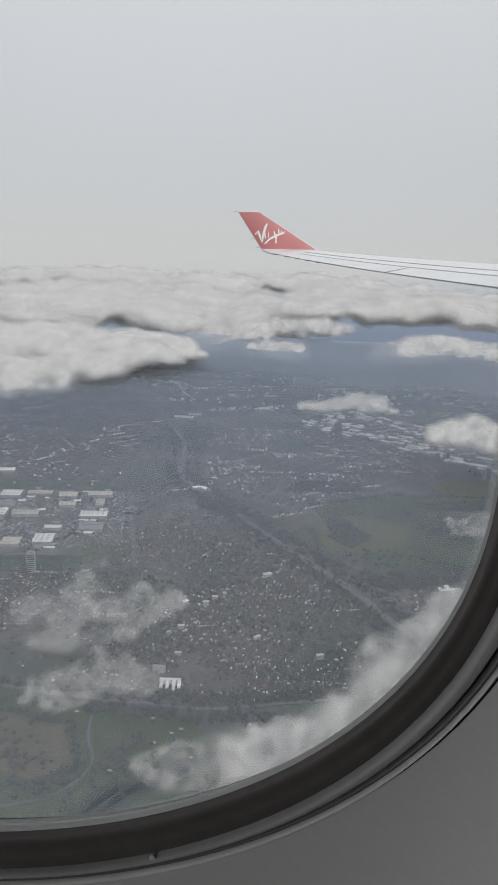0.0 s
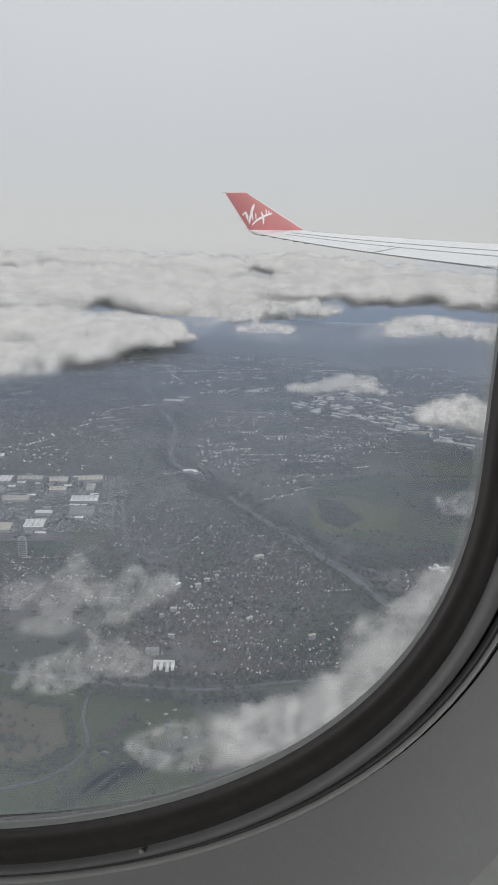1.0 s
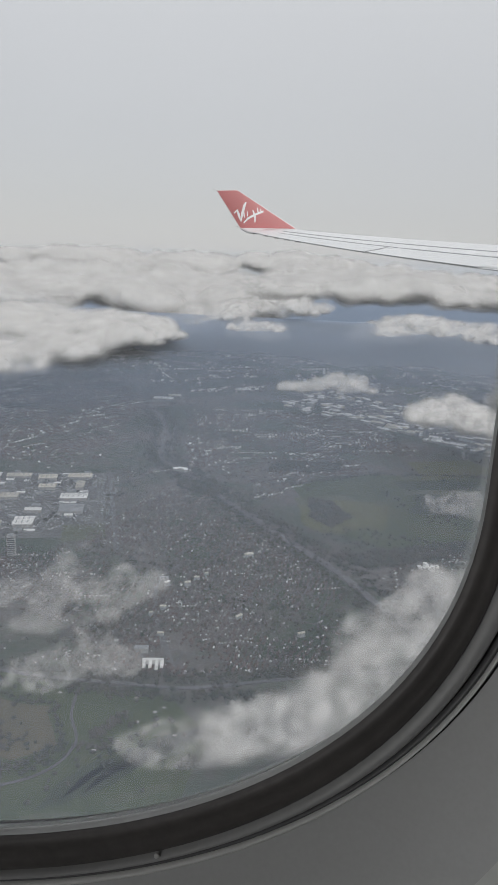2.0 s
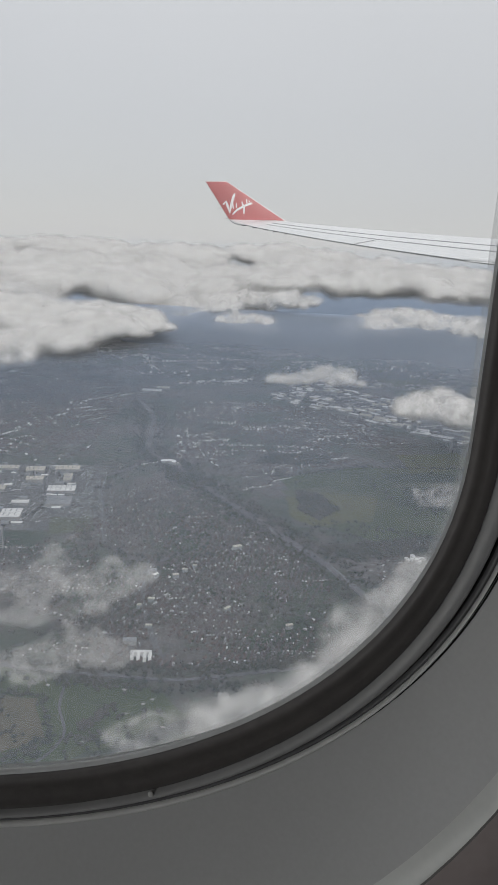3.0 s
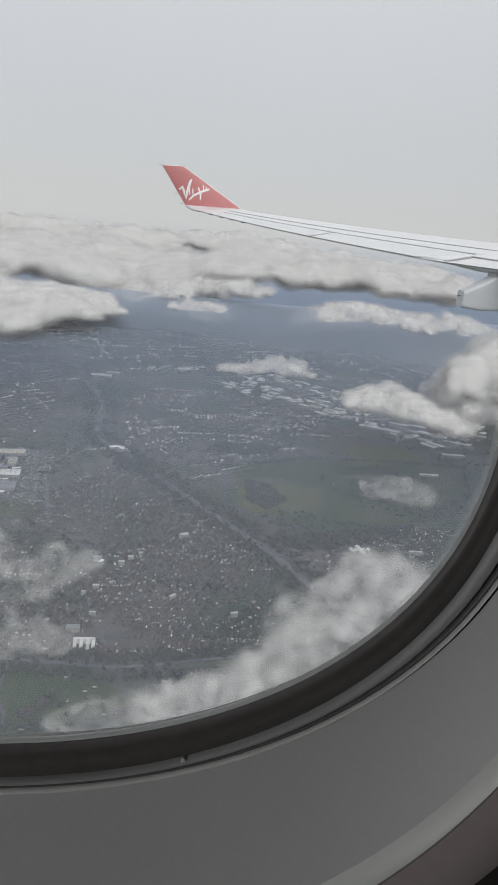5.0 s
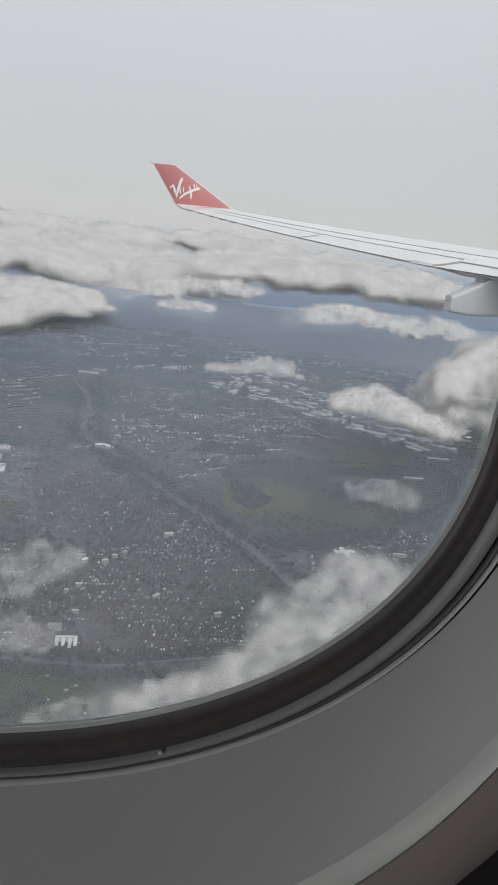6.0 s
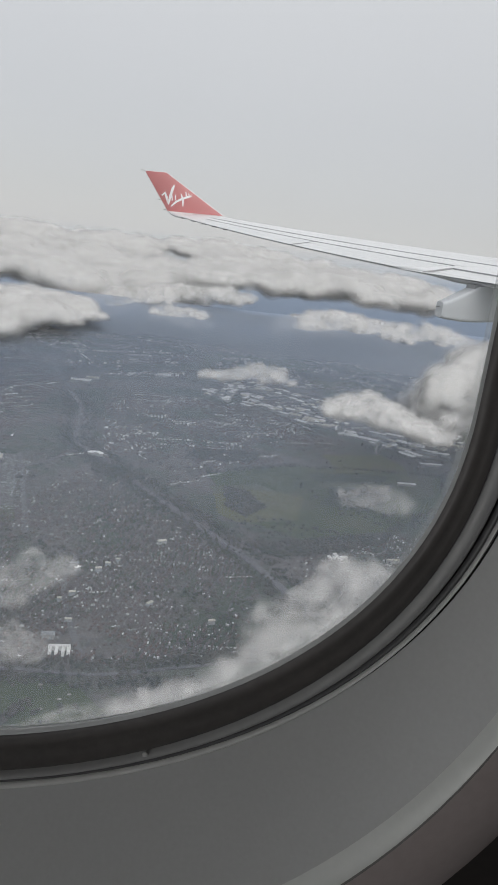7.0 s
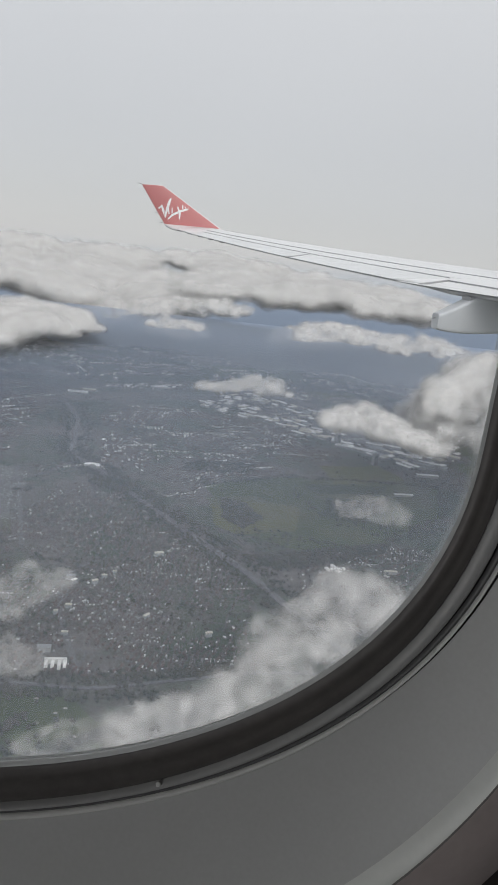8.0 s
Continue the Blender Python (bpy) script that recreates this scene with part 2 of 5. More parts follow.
M_CARS = material("parked_cars", [(0.08, 0.08, 0.09), (0.25, 0.25, 0.26), (0.5, 0.5, 0.5)], 0.4, 0, (0.05, 0.6), 0, 0.7)

# ground: built-up land, gardens and plots, with a fine scatter of pale roofs and yards
M_GROUND = material("mixed_land", [(0.034, 0.052, 0.032), (0.064, 0.075, 0.055), (0.10, 0.092, 0.085), (0.145, 0.135, 0.13)], 0.95, 0, (0.006, 0.07))
gn, gl = M_GROUND.node_tree.nodes, M_GROUND.node_tree.links
g_b = gn["Principled BSDF"]
g_old = g_b.inputs["Base Color"].links[0].from_socket
g_co = gn.new("ShaderNodeTexCoord")
g_vor = gn.new("ShaderNodeTexVoronoi")
g_vor.inputs["Scale"].default_value = 0.10
g_sep = gn.new("ShaderNodeSeparateColor")
g_cmp = gn.new("ShaderNodeMapRange")
g_cmp.inputs["From Min"].default_value, g_cmp.inputs["From Max"].default_value = 0.90, 1.0
g_patch = gn.new("ShaderNodeTexNoise")
g_patch.inputs["Scale"].default_value = 0.006
g_patch.inputs["Detail"].default_value = 4
g_pm = gn.new("ShaderNodeMapRange")
g_pm.inputs["From Min"].default_value, g_pm.inputs["From Max"].default_value = 0.48, 0.6
g_near = gn.new("ShaderNodeMapRange")
g_near.inputs["From Min"].default_value, g_near.inputs["From Max"].default_value = 5.5, 3.5
g_near.inputs["To Min"].default_value, g_near.inputs["To Max"].default_value = 0.0, 1.0
g_scl = gn.new("ShaderNodeMath")
g_scl.operation = "MULTIPLY"
g_mul = gn.new("ShaderNodeMath")
g_mul.operation = "MULTIPLY"
g_mul2 = gn.new("ShaderNodeMath")
g_mul2.operation = "MULTIPLY"
g_mix = gn.new("ShaderNodeMix")
g_mix.data_type = "RGBA"
g_mix.inputs[7].default_value = (0.42, 0.42, 0.41, 1)
for t in (g_vor, g_patch):
    gl.new(g_co.outputs["Object"], t.inputs["Vector"])
gl.new(g_vor.outputs["Color"], g_sep.inputs[0])
gl.new(g_sep.outputs[0], g_cmp.inputs["Value"])
gl.new(g_patch.outputs["Fac"], g_pm.inputs["Value"])
g_scl.inputs[1].default_value = 16.0
gl.new(g_vor.outputs["Distance"], g_scl.inputs[0])
gl.new(g_scl.outputs[0], g_near.inputs["Value"])
gl.new(g_cmp.outputs[0], g_mul.inputs[0])
gl.new(g_pm.outputs[0], g_mul.inputs[1])
gl.new(g_mul.outputs[0], g_mul2.inputs[0])
gl.new(g_near.outputs[0], g_mul2.inputs[1])
gl.new(g_mul2.outputs[0], g_mix.inputs[0])
gl.new(g_old, g_mix.inputs[6])
gl.new(g_mix.outputs[2], g_b.inputs["Base Color"])

# ---- helpers of this scene ----


def thing(name, label, category, m=None, group="", kind=""):
    ob = new(name)
    ob.empty_display_size = 0.05
    ob.matrix_basis = m if m is not None else Matrix.Identity(4)
    return tagged(ob, label, category, group, kind)


def mesh_of(name, bm, mats, smooth=False):
    me = bpy.data.meshes.new(name)
    bmesh.ops.recalc_face_normals(bm, faces=bm.faces)
    bm.to_mesh(me)
    bm.free()
    for mt in mats if isinstance(mats, (list, tuple)) else [mats]:
        me.materials.append(mt)
    if smooth:
        me.shade_smooth()
    return me


def part(name, bm, mat, parent, label="", smooth=False):
    ob = new(name, mesh_of(name, bm, mat, smooth))
    ob.parent = parent
    return tagged(ob, label)


def lone(name, bm, mat, label, category, m=None, kind="", group="", smooth=False):
    ob = new(name, mesh_of(name, bm, mat, smooth))
    if m is not None:
        ob.matrix_basis = m
    return tagged(ob, label, category, group, kind)


def raw(name, verts, faces, mats, label, category, kind="stuff", index=None):
    me = bpy.data.meshes.new(name)
    me.from_pydata(verts, [], faces)
    for mt in mats:
        me.materials.append(mt)
    if index is not None:
        me.polygons.foreach_set("material_index", index)
    me.update()
    return tagged(new(name, me), label, category, "", kind)


def box(bm, x0, x1, y0, y1, z0, z1):
    v = [bm.verts.new((x, y, z)) for x in (x0, x1) for y in (y0, y1) for z in (z0, z1)]
    for f in ((0, 1, 3, 2), (4, 6, 7, 5), (0, 4, 5, 1), (2, 3, 7, 6), (0, 2, 6, 4), (1, 5, 7, 3)):
        bm.faces.new([v[i] for i in f])
    return v


def loft(bm, rings, closed=True, caps=False):
    """Skin over rings of equally many points."""
    rows = [[bm.verts.new(p) for p in r] for r in rings]
    n = len(rows[0])
    for a, b in zip(rows[:-1], rows[1:]):
        for i in range(n if closed else n - 1):
            j = (i + 1) % n
            bm.faces.new((a[i], a[j], b[j], b[i]))
    if caps:
        bm.faces.new(rows[0])
        bm.faces.new(rows[-1])
    return rows


# ---- cabin: window, reveal, walls ----
WX, WZ, WA, WB, WN, STRAIGHT = -0.0463, -0.0321, 0.1152, 0.088, 2.15, 0.12


def window_ring(da, db, y, n=64, straight=STRAIGHT):
    """A closed outline round the window, grown by da at the sides and db at top and bottom."""
    pts = []
    for i in range(n + 1):
        a = math.pi + math.pi * i / n
        c, s = math.cos(a), math.sin(a)
        pts.append((WX + (WA + da) * math.copysign(abs(c) ** (2 / WN), c), y, WZ + (WB + db) * math.copysign(abs(s) ** (2 / WN), s)))
    for i in range(n + 1):
        a = math.pi * i / n
        c, s = math.cos(a), math.sin(a)
        pts.append((WX + (WA + da) * math.copysign(abs(c) ** (2 / WN), c), y, WZ + straight + (WB + db) * math.copysign(abs(s) ** (2 / WN), s)))
    return pts


def swept(name, profile, mat, parent, label=""):
    bm = bmesh.new()
    loft(bm, [window_ring(*p) for p in profile])
    return part(name, bm, mat, parent, label, True)


window = thing("window_1", "rounded oval airliner cabin window with dark rubber seal", "window", CABIN, kind="structure")
bm = bmesh.new()
bm.faces.new([bm.verts.new(p) for p in window_ring(0.004, 0.004, 0.1430)])
pane = part("pane", bm, M_PANE, window, "scratched acrylic pane, its milky veil also standing in for air haze")
swept("pane_edge", [(-0.0012, -0.0012, 0.1426), (0.0002, 0.0002, 0.1424)], M_EDGE, window, "milky bevelled pane edge")
swept("retainer", [(0.0003, 0.0003, 0.1429), (0.0002, 0.0002, 0.1417), (0.0000, 0.0000, 0.1404)], M_RETAINER, window, "pale grey retaining ring")
swept("seal", [(0.0001, 0.0001, 0.1406), (0.0003, 0.0003, 0.1399), (0.0009, 0.0009, 0.1393), (0.0022, 0.0028, 0.1391), (0.0030, 0.0040, 0.1395), (0.0038, 0.0056, 0.1391), (0.0050, 0.0076, 0.1390), (0.0060, 0.0094, 0.1397), (0.0066, 0.0102, 0.1406)], M_RUBBER, window, "black-brown rubber seal")
swept("gasket", [(0.0065, 0.0101, 0.1408), (0.0071, 0.0104, 0.1398), (0.0082, 0.0108, 0.1391), (0.0094, 0.0113, 0.1388), (0.0102, 0.0116, 0.1392), (0.0106, 0.0117, 0.1404)], M_GASKET, window, "grey silicone gasket bead")
swept("gap", [(0.0106, 0.0117, 0.1404), (0.0109, 0.0118, 0.1420), (0.0116, 0.0119, 0.1420), (0.0119, 0.0120, 0.1404)], M_GROOVE, window, "narrow black gap")
swept("inner_bead", [(0.0118, 0.0119, 0.1406), (0.0121, 0.0121, 0.1395), (0.0128, 0.0125, 0.1394), (0.0131, 0.0127, 0.1403)], M_BEAD, window, "thin dark grey bead")
swept("trim_lip", [(0.0131, 0.0125, 0.1410), (0.01315, 0.0126, 0.1392), (0.0132, 0.0130, 0.1384), (0.01325, 0.0136, 0.1384), (0.0133, 0.0140, 0.1396)], M_LIP, window, "pale plastic lip")
swept("crease", [(0.0133, 0.0140, 0.1396), (0.0137, 0.01402, 0.1412), (0.0147, 0.01405, 0.1412), (0.0151, 0.0141, 0.1398)], M_GROOVE, window, "black crease that widens at the sides")
bm = bmesh.new()
bmesh.ops.create_icosphere(bm, subdivisions=2, radius=1)
for v in bm.verts:
    v.co = Vector((0.0031 + v.co.x * 0.0007 * (1 + 0.4 * v.co.z), 0.1393 + v.co.y * 0.0002, -0.1240 + v.co.z * 0.0011 * (1 - 0.3 * v.co.x)))
part("speck", bm, M_SPECK, window, "small pale speck on the seal", True)

reveal = thing("window_reveal", "smooth grey plastic reveal round the cabin window", "wall panel", CABIN, kind="structure")
swept("reveal_face", [(0.0149, 0.0139, 0.1404), (0.0160, 0.0175, 0.1394), (0.0200, 0.028, 0.1360), (0.0235, 0.039, 0.1315), (0.0256, 0.047, 0.1282), (0.0266, 0.0525, 0.1258)], M_PANEL, reveal, "matt grey moulded plastic")
swept("bezel", [(0.0266, 0.0525, 0.1258), (0.0269, 0.0540, 0.1248), (0.0273, 0.0565, 0.1232), (0.0279, 0.0592, 0.1222)], M_BEZEL, reveal, "pale bevelled edge")
swept("bezel_joint", [(0.0279, 0.0592, 0.1222), (0.0281, 0.0598, 0.1232), (0.0286, 0.0604, 0.1224)], M_JOINT, reveal, "thin brown-grey joint")
wall = thing("wall_cabin", "dim brown cabin side wall panel round the window reveal", "wall", CABIN, kind="structure")
TURN = [radians(7.5 * i) for i in range(13)]  # the panel rolls away from the reveal in a quarter round
swept("wall_face", [(0.0286 + 0.034 * math.sin(a), 0.0604 + 0.042 * math.sin(a), 0.1224 + 0.026 * (1 - math.cos(a))) for a in TURN], M_WALL, wall)
# outer wall coloured near black, standing in for the shade there
swept("wall_shade", [(0.0626, 0.1024, 0.1484), (0.068, 0.109, 0.1488), (0.10, 0.16, 0.1492), (4.3, 1.4, 0.15)], M_SHADEWALL, wall, "near-black surface standing in for shade beside the panel")
swept("fuselage_skin", [(0.006, 0.006, 0.1508), (0.012, 0.012, 0.153), (0.075, 0.075, 0.186), (0.09, 0.09, 0.19), (4.3, 1.4, 0.19), (4.3, 1.4, 0.1512)], M_WINGWHITE, wall, "white painted outer skin")
for nm, dims, mt, lab in (
    ("floor", (-4.0, 1.3, -3.0, 0.149, -1.0, -0.96), M_CARPET, "dark carpeted cabin floor"),
    ("ceiling", (-4.0, 1.3, -3.0, 0.149, 1.0, 1.04), M_CABIN, "plain beige cabin ceiling"),
    ("wall_aft", (-4.04, -4.0, -3.04, 0.149, -1.0, 1.04), M_CABIN, "plain beige cabin lining"),
    ("wall_forward", (1.3, 1.34, -3.04, 0.149, -1.0, 1.04), M_CABIN, "plain beige cabin lining"),
):
    bm = bmesh.new()
    box(bm, *dims)
    lone(nm, bm, mt, lab, nm.split("_")[0], CABIN, "structure")

# unseen far side wall with a row of window openings
bm = bmesh.new()
box(bm, -4.0, 1.3, -3.04, -3.0, -1.0, -0.2)
box(bm, -4.0, 1.3, -3.04, -3.0, 0.2, 1.04)
FAR_WINDOWS = (-3.4, -2.87, -2.34, -1.81, -1.28, -0.75, -0.22, 0.31, 0.84)
for x0, x1 in zip((-4.14,) + FAR_WINDOWS, FAR_WINDOWS + (1.44,)):
    box(bm, x0 + 0.14, x1 - 0.14, -3.04, -3.0, -0.2, 0.2)
lone("wall_inboard", bm, M_CABIN, "plain beige cabin lining with window openings", "wall", CABIN, "structure")
# fill lamps added in three openings to brighten the window reveal
for x in FAR_WINDOWS[:3]:
    lamp = new("far_window_fill", bpy.data.lights.new("far_window_fill", "AREA"))
    lamp.data.shape, lamp.data.size, lamp.data.size_y = "RECTANGLE", 0.27, 0.39
    lamp.data.energy, lamp.data.color = FAR_FILL, (0.985, 1.0, 0.99)
    lamp.matrix_world = CABIN @ pose(x, -3.03, 0, 90, 0, 0)

# ---- wing ----
TIP_Y, ROOT_Y = 29.8, 1.5


def trailing(y):
    """Trailing edge of the wing at y metres outboard: x and z."""
    s = TIP_Y - y
    return 0.08 + 0.36 * s, 0.42 - 0.078 * s + 0.0014 * s * s


def chord(y):
    return 2.3 + 0.262 * (TIP_Y - y)


UPPER = ((0.0, 0.012), (0.08, 0.020), (0.25, 0.038), (0.4, 0.056), (0.6, 0.074), (0.8, 0.080), (0.93, 0.066), (1.0, 0.034))
LOWER = ((0.97, 0.008), (0.85, -0.016), (0.6, -0.034), (0.35, -0.022), (0.12, -0.002), (0.02, 0.005))


def upper(f):
    for (a, za), (b, zb) in zip(UPPER[:-1], UPPER[1:]):
        if f <= b:
            return za + (zb - za) * (f - a) / (b - a)
    return UPPER[-1][1]


def on_wing(y, f, lift=0.0):
    """The upper skin at y outboard, at the fraction f of the chord ahead of the trailing edge."""
    x, z = trailing(y)
    c = chord(y)
    return Vector((x + f * c, y, z + upper(f) * c + lift))


def section(y):
    x, z = trailing(y)
    c = chord(y)
    return [(x + f * c, y, z + t * c) for f, t in UPPER + LOWER]


def plate(bm, y0, y1, f0, f1, lift0, lift1, steps=10, cols=6):
    """A thin panel lying on the upper skin, from f0 (at lift0) to f1 (at lift1) of the chord."""
    top, low = [], []
    for i in range(steps + 1):
        y = y0 + (y1 - y0) * i / steps
        r, q = [], []
        for j in range(cols + 1):
            f = f0 + (f1 - f0) * j / cols
            lift = lift0 + (lift1 - lift0) * j / cols
            r.append(bm.verts.new(on_wing(y, f, lift)))
            q.append(bm.verts.new(on_wing(y, f, -0.03)))
        top.append(r)
        low.append(q)
    for i in range(steps):
        for j in range(cols):
            bm.faces.new((top[i][j], top[i][j + 1], top[i + 1][j + 1], top[i + 1][j]))
        for j in (0, cols):
            bm.faces.new((top[i][j], top[i + 1][j], low[i + 1][j], low[i][j]))
    for i in (0, steps):
        for j in range(cols):
            bm.faces.new((top[i][j], top[i][j + 1], low[i][j + 1], low[i][j]))


def strip(bm, pts, w, h):
    """A narrow bar along points."""
    rings = []
    for i, p in enumerate(pts):
        d = (pts[min(i + 1, len(pts) - 1)] - pts[max(i - 1, 0)]).normalized()
        s = d.cross(Vector((0, 0, 1))).normalized() * w / 2
        up = Vector((0, 0, h))
        rings.append([p - s - up, p + s - up, p + s + up, p - s + up])
    loft(bm, rings, True, True)


def along(y0, y1, f, lift=0.0, n=24):
    return [on_wing(y0 + (y1 - y0) * i / n, f, lift) for i in range(n + 1)]


wing = thing("aircraft_wing", "white swept airliner wing with red winglet", "aircraft wing", CABIN)
bm = bmesh.new()
loft(bm, [section(ROOT_Y + (TIP_Y - ROOT_Y) * i / 40) for i in range(41)], True, True)
part("wing_skin", bm, M_WINGWHITE, wing, "", True)
for a, b in ((27.9, 20.6), (20.5, 15.75)):
    bm = bmesh.new()
    plate(bm, a, b, 0.004, 0.235, 0.006, 0.012)
    part("aileron", bm, M_PANELGREY, wing, "pale grey aileron")
    bm = bmesh.new()
    # raised dark bar in place of the shadow in the hinge gap
    strip(bm, along(a, b, 0.242, 0.012), 0.04, 0.010)
    part("hinge_gap", bm, M_SEAM, wing, "dark bar for the shade in the hinge gap")
for a, b in ((20.2, 18.0), (17.9, 15.6), (15.3, 12.4), (12.3, 9.0)):
    bm = bmesh.new()
    plate(bm, a, b, 0.27 if a > 15.5 else 0.18, 0.385, 0.01, 0.004)
    part("spoiler", bm, M_WINGWHITE, wing, "white spoiler panel")
bm = bmesh.new()
strip(bm, along(28.4, 12.0, 0.40, 0.006), 0.035, 0.009)
part("spar_joint", bm, M_SEAM, wing, "fine dark joint")
bm = bmesh.new()
strip(bm, along(29.0, 12.0, 0.82, 0.004), 0.03, 0.006)
part("slat_joint", bm, M_SEAM, wing, "fine dark joint")
for y, skew, end, w in ((20.2, 3.2, 0.24, 0.04), (14.7, 3.4, 0.178, 0.09)):
    bm = bmesh.new()
    strip(bm, [on_wing(y + skew * end * k / 5, end * k / 5, 0.014) for k in range(6)], w, 0.010)
    part("chordwise_joint", bm, M_SEAM, wing, "dark joint between control surfaces")
bm = bmesh.new()
strip(bm, along(28.6, 15.7, 0.0, 0.0), 0.014, 0.005)
part("trailing_edge", bm, M_SEAM, wing, "thin dark trailing edge")
# inboard flap, drooped a little below the spoilers
bm = bmesh.new()
rings = []
for i in range(13):
    y = 15.35 - 9.8 * i / 12
    x, z = trailing(y)
    c = chord(y)
    x0, z0 = x - 0.12, z + 0.06 + 0.028 * max(0, 15.35 - y)
    rings.append([(x0, y, z0), (x0 + 0.12 * c, y, z + upper(0.12) * c - 0.03), (x0 + 0.24 * c, y, z + upper(0.2) * c - 0.06), (x0 + 0.22 * c, y, z - 0.10), (x0 + 0.1 * c, y, z0 - 0.05)])
loft(bm, rings, True, True)
part("flap", bm, M_PANELGREY, wing, "pale grey inboard flap")
bm = bmesh.new()
# dark bar paints the shade of the flap slot
strip(bm, along(15.3, 9.0, 0.178, 0.0), 0.10, 0.024)
part("flap_gap", bm, M_SEAM, wing, "dark bar for the shade in the slot ahead of the flap")
# flap track fairing: blunt square tail, rounded belly
for y0 in (13.35, 8.2):
    dx, dz = 0.36 * (13.35 - y0), -0.078 * (13.35 - y0) + 0.1 * (13.35 > y0 + 1)
    bm = bmesh.new()
    rings = []
    for x, top, low, w in ((5.44, -0.84, -1.14, 0.17), (5.5, -0.82, -1.16, 0.19), (5.8, -0.65, -1.18, 0.23), (6.1, -0.47, -1.17, 0.25), (6.6, -0.40, -1.12, 0.26), (7.4, -0.38, -1.0, 0.24), (8.6, -0.36, -0.78, 0.18), (9.4, -0.34, -0.56, 0.08)):
        r = 0.06
        ring = []
        for sx, sz in ((-1, 1), (1, 1), (1, -1), (-1, -1)):
            cy, cz = sx * (w - r), (top - r if sz > 0 else low + r)
            a0 = {(-1, 1): 180, (1, 1): 90, (1, -1): 0, (-1, -1): -90}[(sx, sz)]
            for k in range(4):
                a = radians(a0 - 30 * k)
                ring.append((x + dx, y0 + cy + r * math.cos(a), cz + dz + r * math.sin(a)))
        rings.append(ring)
    loft(bm, rings, True, True)
    fair = part("flap_fairing", bm, M_FAIRING, wing, "pale grey flap track fairing with blunt tail")
    bm = bmesh.new()
    # dark box paints the shade between fairing and flap
    box(bm, 6.0 + dx, 6.5 + dx, y0 - 0.2, y0 + 0.2, -0.55 + dz, -0.45 + dz)
    part("fairing_gap", bm, M_SEAM, fair, "dark box for the shade in the gap above the fairing")
    bm = bmesh.new()
    strip(bm, [Vector((5.45 + dx, y0, -0.93 + dz)), Vector((5.36 + dx, y0, -0.95 + dz))], 0.02, 0.008)
    part("drain_spout", bm, M_WICK, fair)
# winglet
WL = {"tl": (-1.07, 2.01), "tr": (-0.22, 2.05), "br": (2.31, 0.60), "bl": (-0.06, 0.55)}


def winglet_point(u, v, side=0.0):
    """u from the trailing to the leading edge, v from the root (0) to the top (1)."""
    lo = (WL["bl"][0] + (WL["br"][0] - WL["bl"][0]) * u, WL["bl"][1] + (WL["br"][1] - WL["bl"][1]) * u)
    hi = (WL["tl"][0] + (WL["tr"][0] - WL["tl"][0]) * u, WL["tl"][1] + (WL["tr"][1] - WL["tl"][1]) * u)
    return Vector((lo[0] + (hi[0] - lo[0]) * v, 30.0 + 0.12 * v + side, lo[1] + (hi[1] - lo[1]) * v))


def thick(u, v):
    return 0.10 * (1 - 0.55 * v) * math.sqrt(max(u * (1 - u), 0)) * 1.4 + 0.006


winglet = None
for nm, u0, u1, v0, v1, mt, lab in (("winglet", 0.0, 1.0, 0.0, 1.0, M_WHITE, "red painted winglet with white edges"), ("red_panel", 0.014, 0.978, 0.006, 0.985, M_RED, "red paint, paled in place of haze")):
    bm = bmesh.new()
    rings = []
    extra = 0.004 if nm == "red_panel" else 0.0
    for j in range(9):
        v = v0 + (v1 - v0) * j / 8
        us = [u0 + (u1 - u0) * i / 10 for i in range(11)]
        rings.append([winglet_point(u, v, -thick(u, v) - extra) for u in us] + [winglet_point(u, v, thick(u, v) + extra) for u in reversed(us)])
    loft(bm, rings, True, True)
    if winglet is None:
        winglet = part(nm, bm, mt, wing, lab, False)
    else:
        part(nm, bm, mt, winglet, lab, False)
# white blended root below the red
bm = bmesh.new()
rings = []
for k in range(6):
    v = k / 5
    ring = []
    for i in range(11):
        u = i / 10
        p = winglet_point(u, 0, -thick(u, 0))
        q = on_wing(28.9, u, 0.0)
        c = Vector((q.x * 0.4 + p.x * 0.6, 29.7, q.z * 0.7 + p.z * 0.3))
        ring.append(q * (1 - v) ** 2 + c * 2 * v * (1 - v) + p * v * v)
    for i in range(10, -1, -1):
        u = i / 10
        p = winglet_point(u, 0, thick(u, 0))
        q = on_wing(28.9, u, -0.05)
        c = Vector((q.x * 0.4 + p.x * 0.6, 29.95, q.z * 0.8 + p.z * 0.2))
        ring.append(q * (1 - v) ** 2 + c * 2 * v * (1 - v) + p * v * v)
    rings.append(ring)
loft(bm, rings, True, True)
part("winglet_root", bm, M_WINGWHITE, wing, "white blended winglet root", True)
# white script mark, drawn as plain strokes


def on_winglet(x, z, lift):
    """The inboard face of the winglet at x and z."""
    v = (z - WL["bl"][1]) / (WL["tl"][1] - WL["bl"][1])
    lo = WL["bl"][0] + (WL["tl"][0] - WL["bl"][0]) * v
    hi = WL["br"][0] + (WL["tr"][0] - WL["br"][0]) * v
    u = min(max((x - lo) / (hi - lo), 0), 1)
    return Vector((x, 30.0 + 0.12 * v - thick(u, v) - lift, z))


